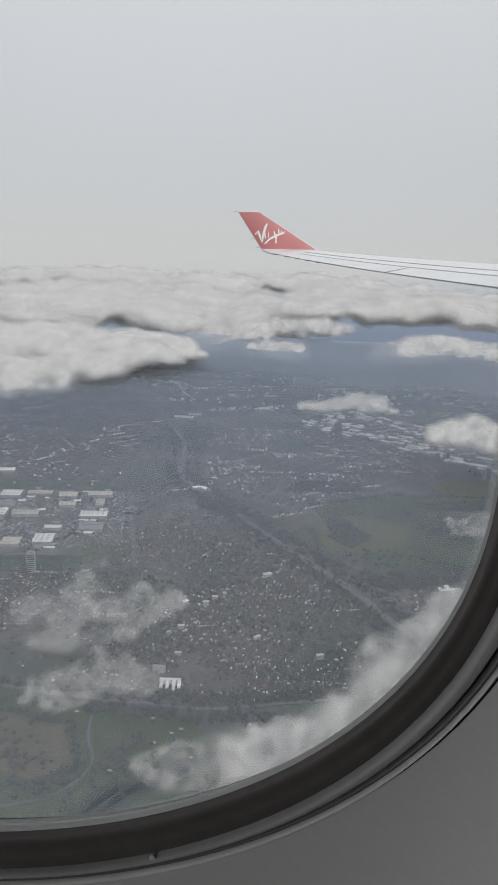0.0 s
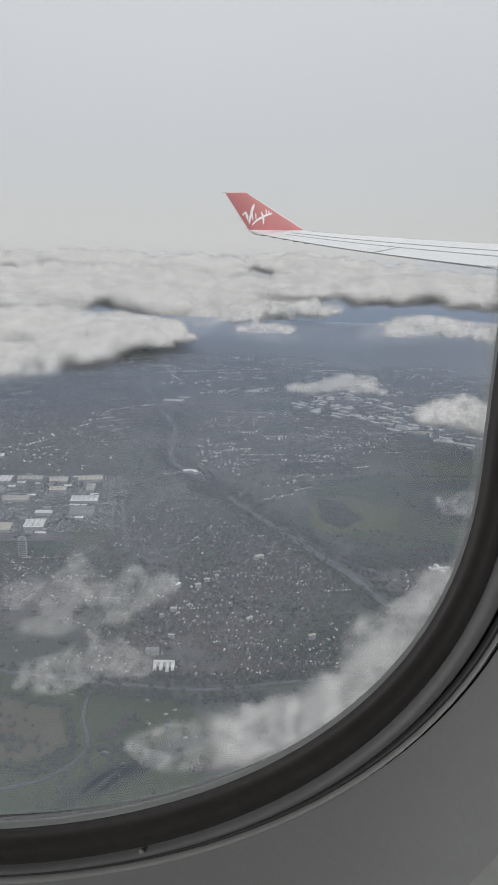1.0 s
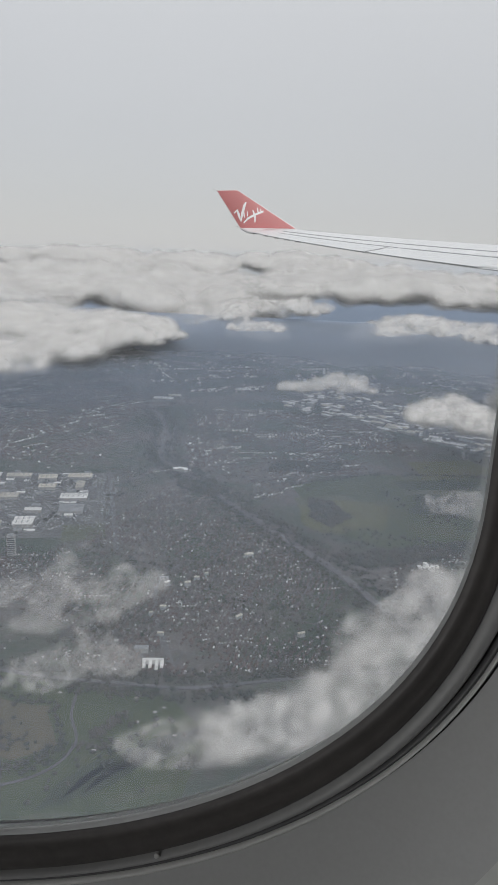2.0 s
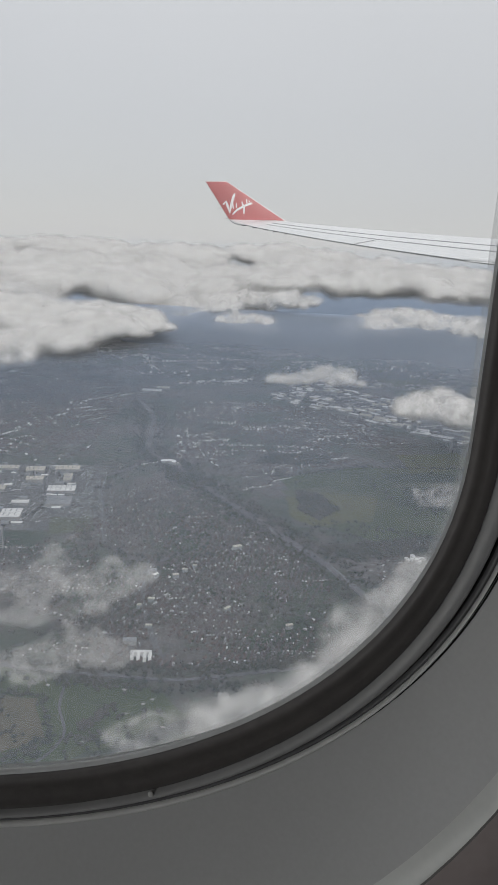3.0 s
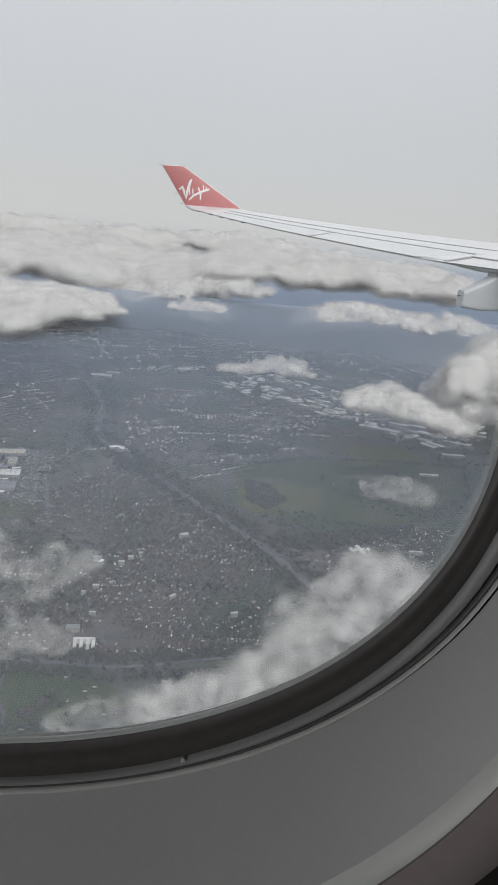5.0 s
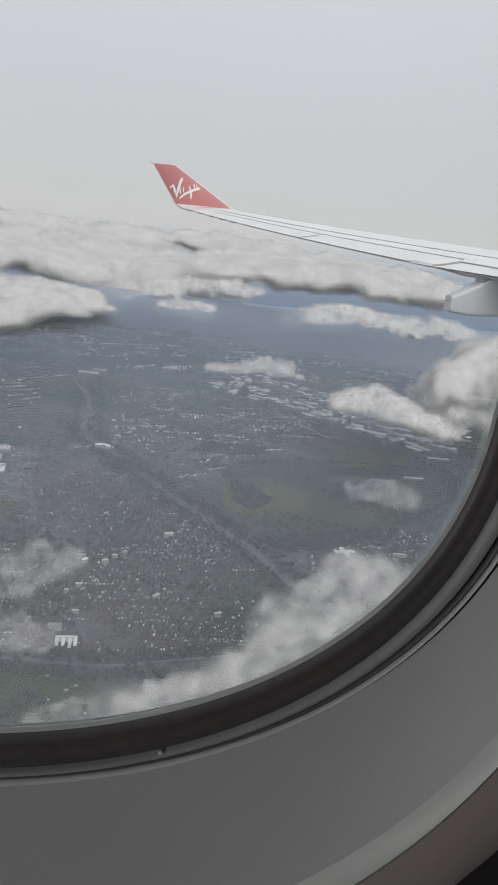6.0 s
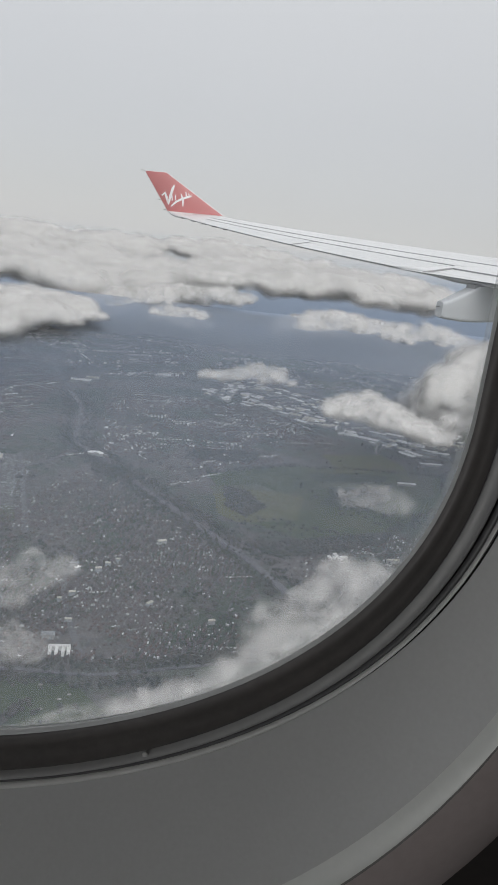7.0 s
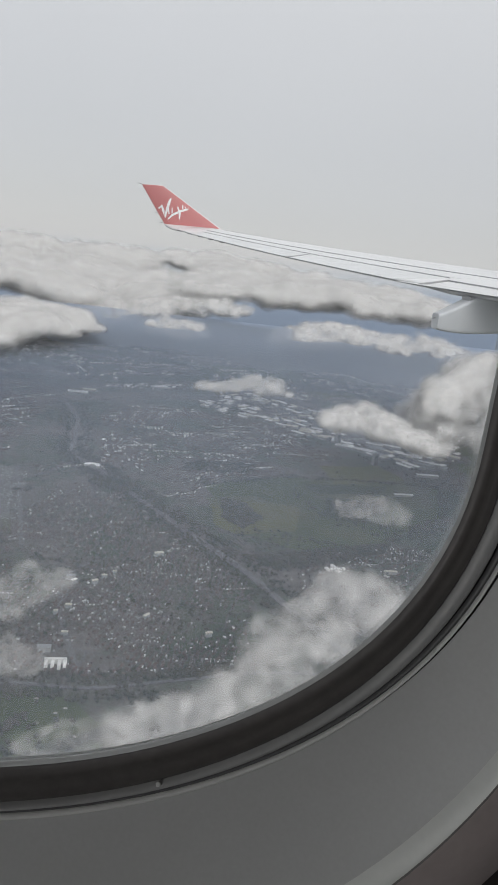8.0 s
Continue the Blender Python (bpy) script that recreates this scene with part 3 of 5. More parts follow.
def stroke(pts, w):
    bm = bmesh.new()
    n = len(pts)
    left, right = [], []
    for i, (u, v) in enumerate(pts):
        p = Vector((u + 0.05, 0, v))
        d = (Vector((*pts[min(i + 1, n - 1)], 0)) - Vector((*pts[max(i - 1, 0)], 0))).normalized()
        s = Vector((-d.y, 0, d.x)) * w / 2 * (0.55 if i in (0, n - 1) else 1.0)
        left.append(p + s)
        right.append(p - s)
    for lift in (0.008, 0.014):
        lv = [bm.verts.new(on_winglet(q.x, q.z, lift)) for q in left]
        rv = [bm.verts.new(on_winglet(q.x, q.z, lift)) for q in right]
        for i in range(n - 1):
            bm.faces.new((lv[i], lv[i + 1], rv[i + 1], rv[i]))
    return bm


for pts, w in (
    ([(-0.37, 1.13), (-0.25, 1.25), (-0.17, 1.08), (-0.09, 0.82), (-0.02, 1.16), (0.05, 1.44), (0.11, 1.58)], 0.105),
    ([(0.04, 0.76), (0.22, 0.95), (0.50, 1.11), (0.74, 1.21), (0.96, 1.28)], 0.085),
    ([(0.07, 0.97), (0.03, 1.20)], 0.085),
    ([(0.19, 1.02), (0.18, 1.22)], 0.08),
    ([(0.40, 1.28), (0.50, 1.05), (0.51, 0.80)], 0.085),
    ([(0.62, 1.22), (0.59, 1.38)], 0.08),
    ([(0.72, 1.26), (0.71, 1.41)], 0.08),
    ([(0.83, 1.28), (0.81, 1.43)], 0.08),
):
    part("white_mark", stroke(pts, w), M_WHITE, winglet, "white painted stroke")
# static wicks and the little fairings near the tip
for v in (0.03, 0.28, 1.0):
    bm = bmesh.new()
    p = winglet_point(0, v)
    strip(bm, [p, p + Vector((-0.16, 0, 0.012))], 0.012, 0.008)
    part("static_wick", bm, M_WICK, winglet)
for y in (28.3, 27.2, 26.2, 25.3, 24.4):
    bm = bmesh.new()
    p = on_wing(y, 0.0, 0.0)
    strip(bm, [p + Vector((0.12, 0, 0.0)), p + Vector((-0.02, 0, -0.012)), p + Vector((-0.17, 0.0, -0.01))], 0.03, 0.014)
    part("static_wick", bm, M_WICK, wing)

# ---- land below ----
GZ = -450.0
rng = random.Random(7)
bm = bmesh.new()
# one sheet out to the horizon, finer near by, with slight swells far off
rad = [0, 250, 500, 800, 1200, 1700, 2300, 3000, 4000, 5600, 9000]
rings = []
for r in rad[1:]:
    rings.append([(r * math.sin(2 * math.pi * i / 72), r * math.cos(2 * math.pi * i / 72), GZ - (0 if r < 3000 else 2)) for i in range(72)])
rows = loft(bm, rings)
bm.faces.new(rows[0])
lone("ground", bm, M_GROUND, "hazy built-up winter land seen from the air", "ground", None, "structure")


def patch(name, corners, mat, label, category, z, wobble=6.0, steps=7):
    """A flat area with an uneven outline."""
    bm = bmesh.new()
    vs = []
    n = len(corners)
    for i in range(n):
        a, b = Vector((*corners[i], 0)), Vector((*corners[(i + 1) % n], 0))
        for k in range(steps):
            p = a.lerp(b, k / steps)
            if k:
                q = noise.noise_vector(p * 0.013) * wobble
                p += Vector((q.x, q.y, 0))
            vs.append(bm.verts.new((p.x, p.y, GZ + z)))
    f = bm.faces.new(vs)
    bmesh.ops.triangulate(bm, faces=[f])
    return lone(name, bm, mat, label, category, None, "structure")


patch("field", [(-8, 1340), (150, 1440), (355, 1475), (521, 1479), (476, 1291), (324, 1118), (159, 1048), (38, 1120)], M_GRASS, "dull green winter fields", "field", 0.5, 14)
patch("field", [(-2, 1262), (94, 1300), (177, 1221), (127, 1113), (38, 1120)], M_PASTURE, "pale green pasture", "field", 1.0, 9)
patch("field", [(215, 1330), (330, 1395), (480, 1420), (470, 1330), (300, 1260)], M_PASTURE, "pale green pasture", "field", 1.0, 9)
patch("golf_course", [(-620, 640), (-484, 640), (-306, 641), (-206, 626), (-115, 617), (-60, 560), (-90, 420), (-296, 330), (-620, 330)], M_GRASS, "green golf course with pale fairways", "field", 0.5, 12)
patch("field", [(-382, 1052), (-315, 1072), (-295, 1010), (-362, 985)], M_PASTURE, "grass sports ground", "field", 0.8, 3)
patch("field", [(344, 2460), (676, 2662), (566, 2353), (359, 2270)], M_PASTURE, "pale far fields", "field", 0.8, 25)
patch("field", [(700, 1900), (1000, 2000), (980, 1600), (700, 1560), (620, 1640)], M_GRASS, "dull green winter fields", "field", 0.5, 20)
patch("field", [(-120, 2900), (300, 3100), (420, 2750), (-60, 2650)], M_GRASS, "dull green far fields", "field", 0.5, 30)
patch("field", [(7, 1221), (78, 1265), (183, 1251), (163, 1131), (65, 1092), (18, 1131)], M_MEADOW, "yellow-green meadow between woods", "field", 1.5, 12)
patch("field", [(259, 1560), (411, 1610), (451, 1509), (272, 1430)], M_MEADOW, "pale green meadow", "field", 0.8, 14)
patch("field", [(418, 1498), (509, 1491), (471, 1360), (401, 1385)], M_PASTURE, "pale green pasture", "field", 1.5, 12)
patch("field", [(210, 1410), (395, 1443), (360, 1375), (223, 1357)], M_ROUGH, "dark rough grassland", "field", 1.5, 12)
patch("field", [(240, 1330), (372, 1345), (335, 1220), (215, 1215)], M_ROUGH, "dark rough grassland", "field", 1.5, 16)
patch("field", [(338, 2560), (535, 2600), (491, 2457), (304, 2405)], M_MEADOW, "pale green far meadow", "field", 1.2, 25)
patch("field", [(-330, 600), (-232, 588), (-205, 531), (-239, 508), (-330, 520)], M_FALLOW, "tan fallow field beside the golf course", "field", 1.0, 7)
patch("field", [(-420, 632), (-345, 632), (-335, 606), (-420, 600)], M_FALLOW, "tan fallow field beside the main road", "field", 1.0, 5)
patch("yard", [(-318, 500), (-290, 505), (-284, 478), (-315, 470)], M_CONCRETE, "grey farm yard", "yard", 1.5, 3)
for k in range(9):
    x, y = -200 + 17 * k, 455 + 15 * k - 7 * (k % 3)
    patch("golf_rough", [(x, y), (x + 26, y + 22), (x + 52, y + 62), (x + 38, y + 66), (x + 12, y + 34)], M_ROUGH, "dark strip of rough grass", "field", 0.7, 6, 4)
for k in range(14):
    cx, cy = -560 + 36 * k + rng.uniform(-15, 15), rng.uniform(430, 600)
    ln, wd, an = rng.uniform(35, 70), rng.uniform(7, 13), rng.uniform(0.2, 0.7)
    pts = []
    for i in range(10):
        a = 2 * math.pi * i / 10
        u, v = ln / 2 * math.cos(a), wd / 2 * math.sin(a)
        pts.append((cx + u * math.cos(an) - v * math.sin(an), cy + u * math.sin(an) + v * math.cos(an)))
    patch("fairway", pts, M_PASTURE, "pale mown fairway strip", "field", 0.9, 3, 2)


for x, y in ((-118, 600), (-126, 592), (-140, 575), (-62, 540), (-58, 533), (-50, 541), (-150, 612), (-100, 560), (-170, 530), (-230, 610)):
    patch("bunker", [(x + 2.6 * math.cos(a * 1.05), y + 1.8 * math.sin(a * 1.05)) for a in range(6)], M_PALEYARD, "pale sand bunker on the golf course", "bunker", 1.6, 0.6, 2)


def road(name, pts, w, label, z=1.4, mat=None):
    bm = bmesh.new()
    fine = []
    P = [Vector((*p, 0)) for p in pts]
    for i in range(len(P) - 1):
        a, b, c, d = P[max(i - 1, 0)], P[i], P[i + 1], P[min(i + 2, len(P) - 1)]
        for k in range(8):
            t = k / 8
            fine.append(0.5 * ((2 * b) + (c - a) * t + (2 * a - 5 * b + 4 * c - d) * t * t + (3 * b - a - 3 * c + d) * t ** 3))
    fine.append(P[-1])
    lo = []
    for i, p in enumerate(fine):
        d = (fine[min(i + 1, len(fine) - 1)] - fine[max(i - 1, 0)]).normalized()
        s = Vector((-d.y, d.x, 0)) * w / 2
        lo.append([bm.verts.new((p.x + e * s.x, p.y + e * s.y, GZ + zz)) for e, zz in ((-1, 0.1), (-1, z), (1, z), (1, 0.1))])
    for a, b in zip(lo[:-1], lo[1:]):
        for j in range(3):
            bm.faces.new((a[j], a[j + 1], b[j + 1], b[j]))
    return lone(name, bm, mat or M_ROAD, label, "road", None, "structure")


MOTORWAY = [(-700, 2900), (-574, 2370), (-423, 1956), (-352, 1768), (-310, 1504), (-275, 1425), (-206, 1343), (-109, 1198), (-9, 1060), (72, 947), (137, 830), (185, 754), (230, 660)]
road("road", MOTORWAY, 12, "grey dual carriageway through a green cutting", 1.6)
road("road", [(p[0] + 26, p[1] + 6) for p in MOTORWAY[3:6]], 7, "slip road beside the carriageway")
road("road", [(-227, 1396), (-288, 1400), (-326, 1311), (-404, 1236), (-533, 1140)], 8, "slip road to the industrial estate")
road("road", [(-520, 640), (-367, 643), (-244, 636), (-173, 636), (-95, 638), (-5, 665), (97, 693), (230, 700)], 4.6, "main road along the golf course", 1.3)
road("road", [(-150, 953), (-183, 889), (-176, 823), (-158, 760), (-123, 672)], 7, "suburban high street", 1.3)
road("road", [(-388, 1351), (-327, 1161), (-268, 971)], 8, "estate road", 1.3)
road("road", [(-214, 626), (-208, 580), (-190, 535), (-215, 490), (-300, 455)], 2.6, "grey lane beside the golf course", 1.3, M_STREET)
road("road", [(150, 560), (175, 640), (260, 690), (380, 700), (520, 690)], 8, "curved junction road", 1.3)
road("road", [(170, 690), (215, 745), (225, 830)], 8, "pale link road", 1.3)
road("road", [(-60, 2250), (200, 2130), (420, 1960), (700, 1790), (900, 1690)], 9, "distributor road", 1.3)


# ---- houses: the nearest ones singly, the rest as one mass of roofs for each suburb ----
def house_mesh(bm_w, bm_r, w, d, h, rise):
    v = box(bm_w, -w / 2, w / 2, -d / 2, d / 2, 0, h)
    e = 0.35
    a = [(-w / 2 - e, -d / 2 - e, h - 0.1), (w / 2 + e, -d / 2 - e, h - 0.1), (w / 2 + e, d / 2 + e, h - 0.1), (-w / 2 - e, d / 2 + e, h - 0.1), (-w / 2 - e, 0, h + rise), (w / 2 + e, 0, h + rise)]
    a = [bm_r.verts.new(p) for p in a]
    for f in ((0, 1, 5, 4), (2, 3, 4, 5), (1, 2, 5), (3, 0, 4), (0, 3, 2, 1)):
        bm_r.faces.new([a[i] for i in f])


def suburb(name, corners, angle, row, step, size, label, keep=0.8):
    """Houses in rows along streets inside the area with these corners; returns the places."""
    n = len(corners)

    def inside(x, y):
        c = False
        for i in range(n):
            (xa, ya), (xb, yb) = corners[i], corners[(i + 1) % n]
            if (ya > y) != (yb > y) and x < (xb - xa) * (y - ya) / (yb - ya) + xa:
                c = not c
        return c

    cx, cy = sum(p[0] for p in corners) / n, sum(p[1] for p in corners) / n
    reach = max(math.hypot(p[0] - cx, p[1] - cy) for p in corners)
    ca, sa = math.cos(angle), math.sin(angle)
    got = []
    i = -reach
    while i < reach:
        j = -reach
        gap = row * (0.42 if round((i + reach) / row * 2) % 2 else 0.58)
        while j < reach:
            bend = 18 * noise.noise(Vector((cx + i, cy + j, 0)) * 0.006) + 7 * noise.noise(Vector((cx + i, cy + j, 5)) * 0.02)
            x, y = cx + j * ca - (i + bend) * sa, cy + j * sa + (i + bend) * ca
            dens = keep + 1.0 * noise.noise(Vector((x, y, 9)) * 0.008) + 0.6 * noise.noise(Vector((x, y, 12)) * 0.025)
            if inside(x, y) and rng.random() < dens:
                turn = angle + 0.5 * noise.noise(Vector((x, y, 2)) * 0.008) + (math.pi / 2 if rng.random() < 0.12 else 0)
                k = rng.uniform(0.75, 1.3)
                got.append((x + rng.uniform(-1.5, 1.5), y + rng.uniform(-1.5, 1.5), turn, size * k * rng.choice((1, 1, 1, 1.2, 1.2, 1.7)), size * 0.8 * rng.uniform(0.85, 1.15)))
            j += step * rng.uniform(0.8, 1.25)
        i += gap
    return name, label, got


HOUSES = [
    suburb("suburb_houses", [(-330, 1010), (-270, 660), (-60, 655), (120, 720), (60, 930), (-90, 1160), (-240, 1330)], 1.35, 13.5, 4.9, 3.1, "dense brown-roofed terraced houses and gardens", 0.62),
    suburb("suburb_houses", [(-640, 940), (-300, 960), (-270, 660), (-470, 655), (-640, 700)], 0.3, 14.5, 5.4, 3.2, "brown-roofed suburban houses among trees", 0.5),
    suburb("suburb_houses", [(140, 760), (420, 760), (560, 1100), (330, 1100), (160, 1030)], 0.7, 17, 6.8, 3.3, "scattered suburban houses and gardens", 0.42),
    suburb("suburb_houses", [(-1000, 1400), (-430, 1380), (-470, 1960), (-650, 2500), (-1300, 2500)], 0.9, 23, 8.5, 4.8, "grey hazy roofs of a far suburb", 0.55),
    suburb("suburb_houses", [(-230, 1420), (60, 1400), (330, 1560), (330, 1760), (0, 2080), (-330, 1980)], 0.15, 21, 8, 4.6, "grey hazy roofs of a far suburb", 0.52),
    suburb("suburb_houses", [(560, 1500), (980, 1560), (1100, 2300), (680, 2100)], 0.5, 27, 10, 5, "scattered far roofs among fields", 0.32),
    suburb("suburb_houses", [(-450, 2200), (0, 2350), (700, 2500), (1300, 3200), (-200, 3300), (-900, 2900)], 0.4, 40, 15, 7, "scattered far roofs", 0.26),
    suburb("suburb_houses", [(-700, 1340), (-250, 1400), (40, 1400), (-60, 1230), (-240, 1330), (-380, 1340)], 0.6, 22, 9, 4, "scattered roofs beside the motorway", 0.22),
    suburb("suburb_houses", [(130, 650), (520, 650), (480, 780), (150, 780)], 0.2, 20, 8, 3.8, "scattered roofs near a junction", 0.3),
]
HOUSES.append(suburb("suburb_houses", [(-1400, 2460), (-640, 2460), (-480, 2800), (-500, 3300), (-1700, 3300)], 0.8, 38, 13, 6, "scattered far roofs in the haze", 0.34))
HOUSES.append(suburb("suburb_houses", [(0, 2080), (330, 1760), (620, 1700), (700, 2100), (600, 2500), (0, 2400)], 0.35, 34, 12, 5.5, "scattered far roofs beside the estate", 0.34))
near = sorted((h for s in HOUSES[:3] for h in s[2]), key=lambda h: abs(h[0] + 120) * 0.6 + abs(h[1] - 690))[:140]
near_set = set(near)
variants = []
for w, d, h, rise in ((3.3, 3.0, 1.9, 1.1), (4.4, 3.0, 1.9, 1.1), (6, 3.3, 2.1, 1.2)):
    bw, br = bmesh.new(), bmesh.new()
    house_mesh(bw, br, w, d, h, rise)
    box(br, w * 0.3 - 0.25, w * 0.3 + 0.25, -0.25, 0.25, h, h + rise + 0.5)
    bw2 = bmesh.new()
    box(bw2, -0.38 * w, 0.38 * w, -d / 2 - 0.05, d / 2 + 0.05, h * 0.55, h * 0.8)
    variants.append((mesh_of("walls", bw, M_BRICK), mesh_of("roof", br, M_ROOF), mesh_of("windows", bw2, M_GLASSDARK)))


def random_tone(mt, amount):
    """Let separate objects differ a little in tone."""
    n, l = mt.node_tree.nodes, mt.node_tree.links
    info = n.new("ShaderNodeObjectInfo")
    mp = n.new("ShaderNodeMapRange")
    mp.inputs["To Min"].default_value, mp.inputs["To Max"].default_value = 1 - amount, 1 + amount
    hs = n.new("ShaderNodeHueSaturation")
    b = n["Principled BSDF"]
    src = b.inputs["Base Color"].links[0].from_socket
    l.new(info.outputs["Random"], mp.inputs["Value"])
    l.new(mp.outputs[0], hs.inputs["Value"])
    l.new(src, hs.inputs["Color"])
    l.new(hs.outputs[0], b.inputs["Base Color"])


for mt in (M_BRICK, M_ROOF, M_SHED, M_SHEDCREAM):
    random_tone(mt, 0.3 if mt in (M_BRICK, M_ROOF) else 0.12)
for x, y, turn, w, d in near:
    wm, rm, gm = variants[0 if w < 3.8 else 1 if w < 5.2 else 2]
    h = thing("house", "brick house with brown tiled roof on a suburban street", "house", Matrix.Translation((x, y, GZ)) @ Matrix.Rotation(turn, 4, "Z"), "houses of the suburb")
    for nm, me in (("wall", wm), ("roof", rm), ("window", gm)):
        o = new(nm, me)
        o.parent = h
for name, label, got in HOUSES:
    V, F, ix = [], [], []
    for hs in got:
        if hs in near_set:
            continue
        x, y, turn, w, d = hs
        c, s = math.cos(turn), math.sin(turn)
        h, rise = w * 0.12 + 1.3, 1.0
        b = len(V)
        loc = [(-w / 2, -d / 2, 0), (w / 2, -d / 2, 0), (w / 2, d / 2, 0), (-w / 2, d / 2, 0), (-w / 2, -d / 2, h), (w / 2, -d / 2, h), (w / 2, d / 2, h), (-w / 2, d / 2, h), (-w / 2, 0, h + rise), (w / 2, 0, h + rise)]
        V += [(x + p[0] * c - p[1] * s, y + p[0] * s + p[1] * c, GZ + p[2]) for p in loc]
        F += [(b, b + 1, b + 5, b + 4), (b + 2, b + 3, b + 7, b + 6), (b + 1, b + 2, b + 6, b + 9, b + 5), (b + 3, b, b + 4, b + 8, b + 7), (b + 4, b + 5, b + 9, b + 8), (b + 6, b + 7, b + 8, b + 9)]
        ix += [0, 0, 0, 0, 1, 1]
    raw(name, V, F, [M_BRICK, M_ROOF], label, "houses", "stuff", ix)


# ---- sheds of the industrial estates ----
def warehouse(x, y, turn, w, d, h, mat, label, bays=1):
    m = Matrix.Translation((x, y, GZ)) @ Matrix.Rotation(turn, 4, "Z")
    ob = thing("warehouse", label, "warehouse", m, "industrial sheds")
    bm = bmesh.new()
    box(bm, -w / 2, w / 2, -d / 2, d / 2, 0, h)
    part("wall", bm, M_CLAD, ob)
    for k in range(bays):
        y0, y1 = -d / 2 + d * k / bays, -d / 2 + d * (k + 1) / bays
        bm = bmesh.new()
        ym, top = (y0 + y1) / 2, h + 0.10 * (y1 - y0)
        loft(bm, [[(-w / 2 - 0.4, y0 - 0.2, h - 0.3), (-w / 2 - 0.4, y0 - 0.2, h + 0.1), (-w / 2 - 0.4, ym, top), (-w / 2 - 0.4, y1 - 0.2, h + 0.1), (-w / 2 - 0.4, y1 - 0.2, h - 0.3)], [(w / 2 + 0.4, y0 - 0.2, h - 0.3), (w / 2 + 0.4, y0 - 0.2, h + 0.1), (w / 2 + 0.4, ym, top), (w / 2 + 0.4, y1 - 0.2, h + 0.1), (w / 2 + 0.4, y1 - 0.2, h - 0.3)]], True, True)
        roof = part("roof", bm, mat, ob)
        if w > 30:
            bm = bmesh.new()
            for q in range(int(w / 9)):
                xx = -w / 2 + 5 + 9 * q
                box(bm, xx, xx + 1.2, ym - (y1 - y0) * 0.3, ym + (y1 - y0) * 0.3, top - 1.2, top + 0.1)
            part("rooflight", bm, M_SHEDGREY, roof, "row of grey rooflights")
    bm = bmesh.new()
    for q in range(max(2, int(w / 12))):
        xx = -w / 2 + w * (q + 0.5) / max(2, int(w / 12))
        box(bm, xx - 2, xx + 2, -d / 2 - 0.15, d / 2 + 0.15, 0.2, 4)
    part("loading_door", bm, M_SHEDGREY, ob, "grey loading doors")
    return ob


patch("yard", [(-860, 1270), (-390, 1340), (-300, 1018), (-640, 945), (-900, 1000)], M_CONCRETE, "grey concrete yards of an industrial estate", "yard", 0.6, 8)
patch("yard", [(-830, 3110), (-740, 3180), (-660, 3140), (-670, 3030), (-740, 2990)], M_PALEYARD, "pale concrete apron in the distance", "yard", 0.6, 16)
patch("yard", [(-40, 2340), (347, 2190), (660, 1960), (700, 1740), (590, 1680), (378, 1760), (186, 1970)], M_CONCRETE, "grey concrete yards of an industrial estate", "yard", 0.6, 10)
LAB = {M_SHED: "large shed with pale metal roof on a concrete yard", M_SHEDCREAM: "long shed with cream metal roof on a concrete yard", M_SHEDGREY: "grey-roofed shed on a concrete yard"}
ca, sa = math.cos(0.20), math.sin(0.20)
for i in range(9):
    for j in range(5):
        u, v = -235 + 58 * i + rng.uniform(-7, 7), -125 + 62 * j + rng.uniform(-9, 9)
        x, y = -575 + u * ca - v * sa, 1145 + u * sa + v * ca
        if rng.random() < 0.06 or abs(x + 327 - (y - 1161) * -0.31) < 26 or (x > -390 and y < 1080):
            continue
        mt = rng.choice((M_SHED, M_SHED, M_SHEDCREAM, M_SHEDCREAM, M_SHEDGREY))
        w, d = rng.uniform(24, 50), rng.uniform(14, 40)
        if rng.random() < 0.85:
            for q in range(3):
                s = rng.uniform(8, 16)
                warehouse(x + rng.uniform(-30, 30), y + rng.choice((-1, 1)) * rng.uniform(27, 31), 0.20, s, s * 0.6, 4, rng.choice((M_SHED, M_SHEDGREY)), "small shed between larger industrial units")
        warehouse(x, y, 0.20 + rng.choice((0, 0, 0, math.pi / 2)), w if w < 50 else 50, min(d, 48), rng.uniform(5, 8), mt, LAB[mt], 2 if d > 28 else 1)
for k in range(130):
    t = k / 129
    bx, by = 20 + 600 * t, 2250 - 420 * t - 120 * t * t
    for side in (-1, 1):
        if rng.random() < 0.35:
            continue
        off = side * rng.uniform(15, 150)
        mt = rng.choice((M_SHED, M_SHED, M_SHED, M_SHEDCREAM, M_SHEDGREY))
        w = rng.uniform(14, 38) * (1.4 if t > 0.62 else 1)
        warehouse(bx + off * 0.55, by + off, -0.55 + rng.uniform(-0.3, 0.3) + rng.choice((0, 0, math.pi / 2)), w, rng.uniform(10, 26), rng.uniform(5, 8), mt, LAB[mt])
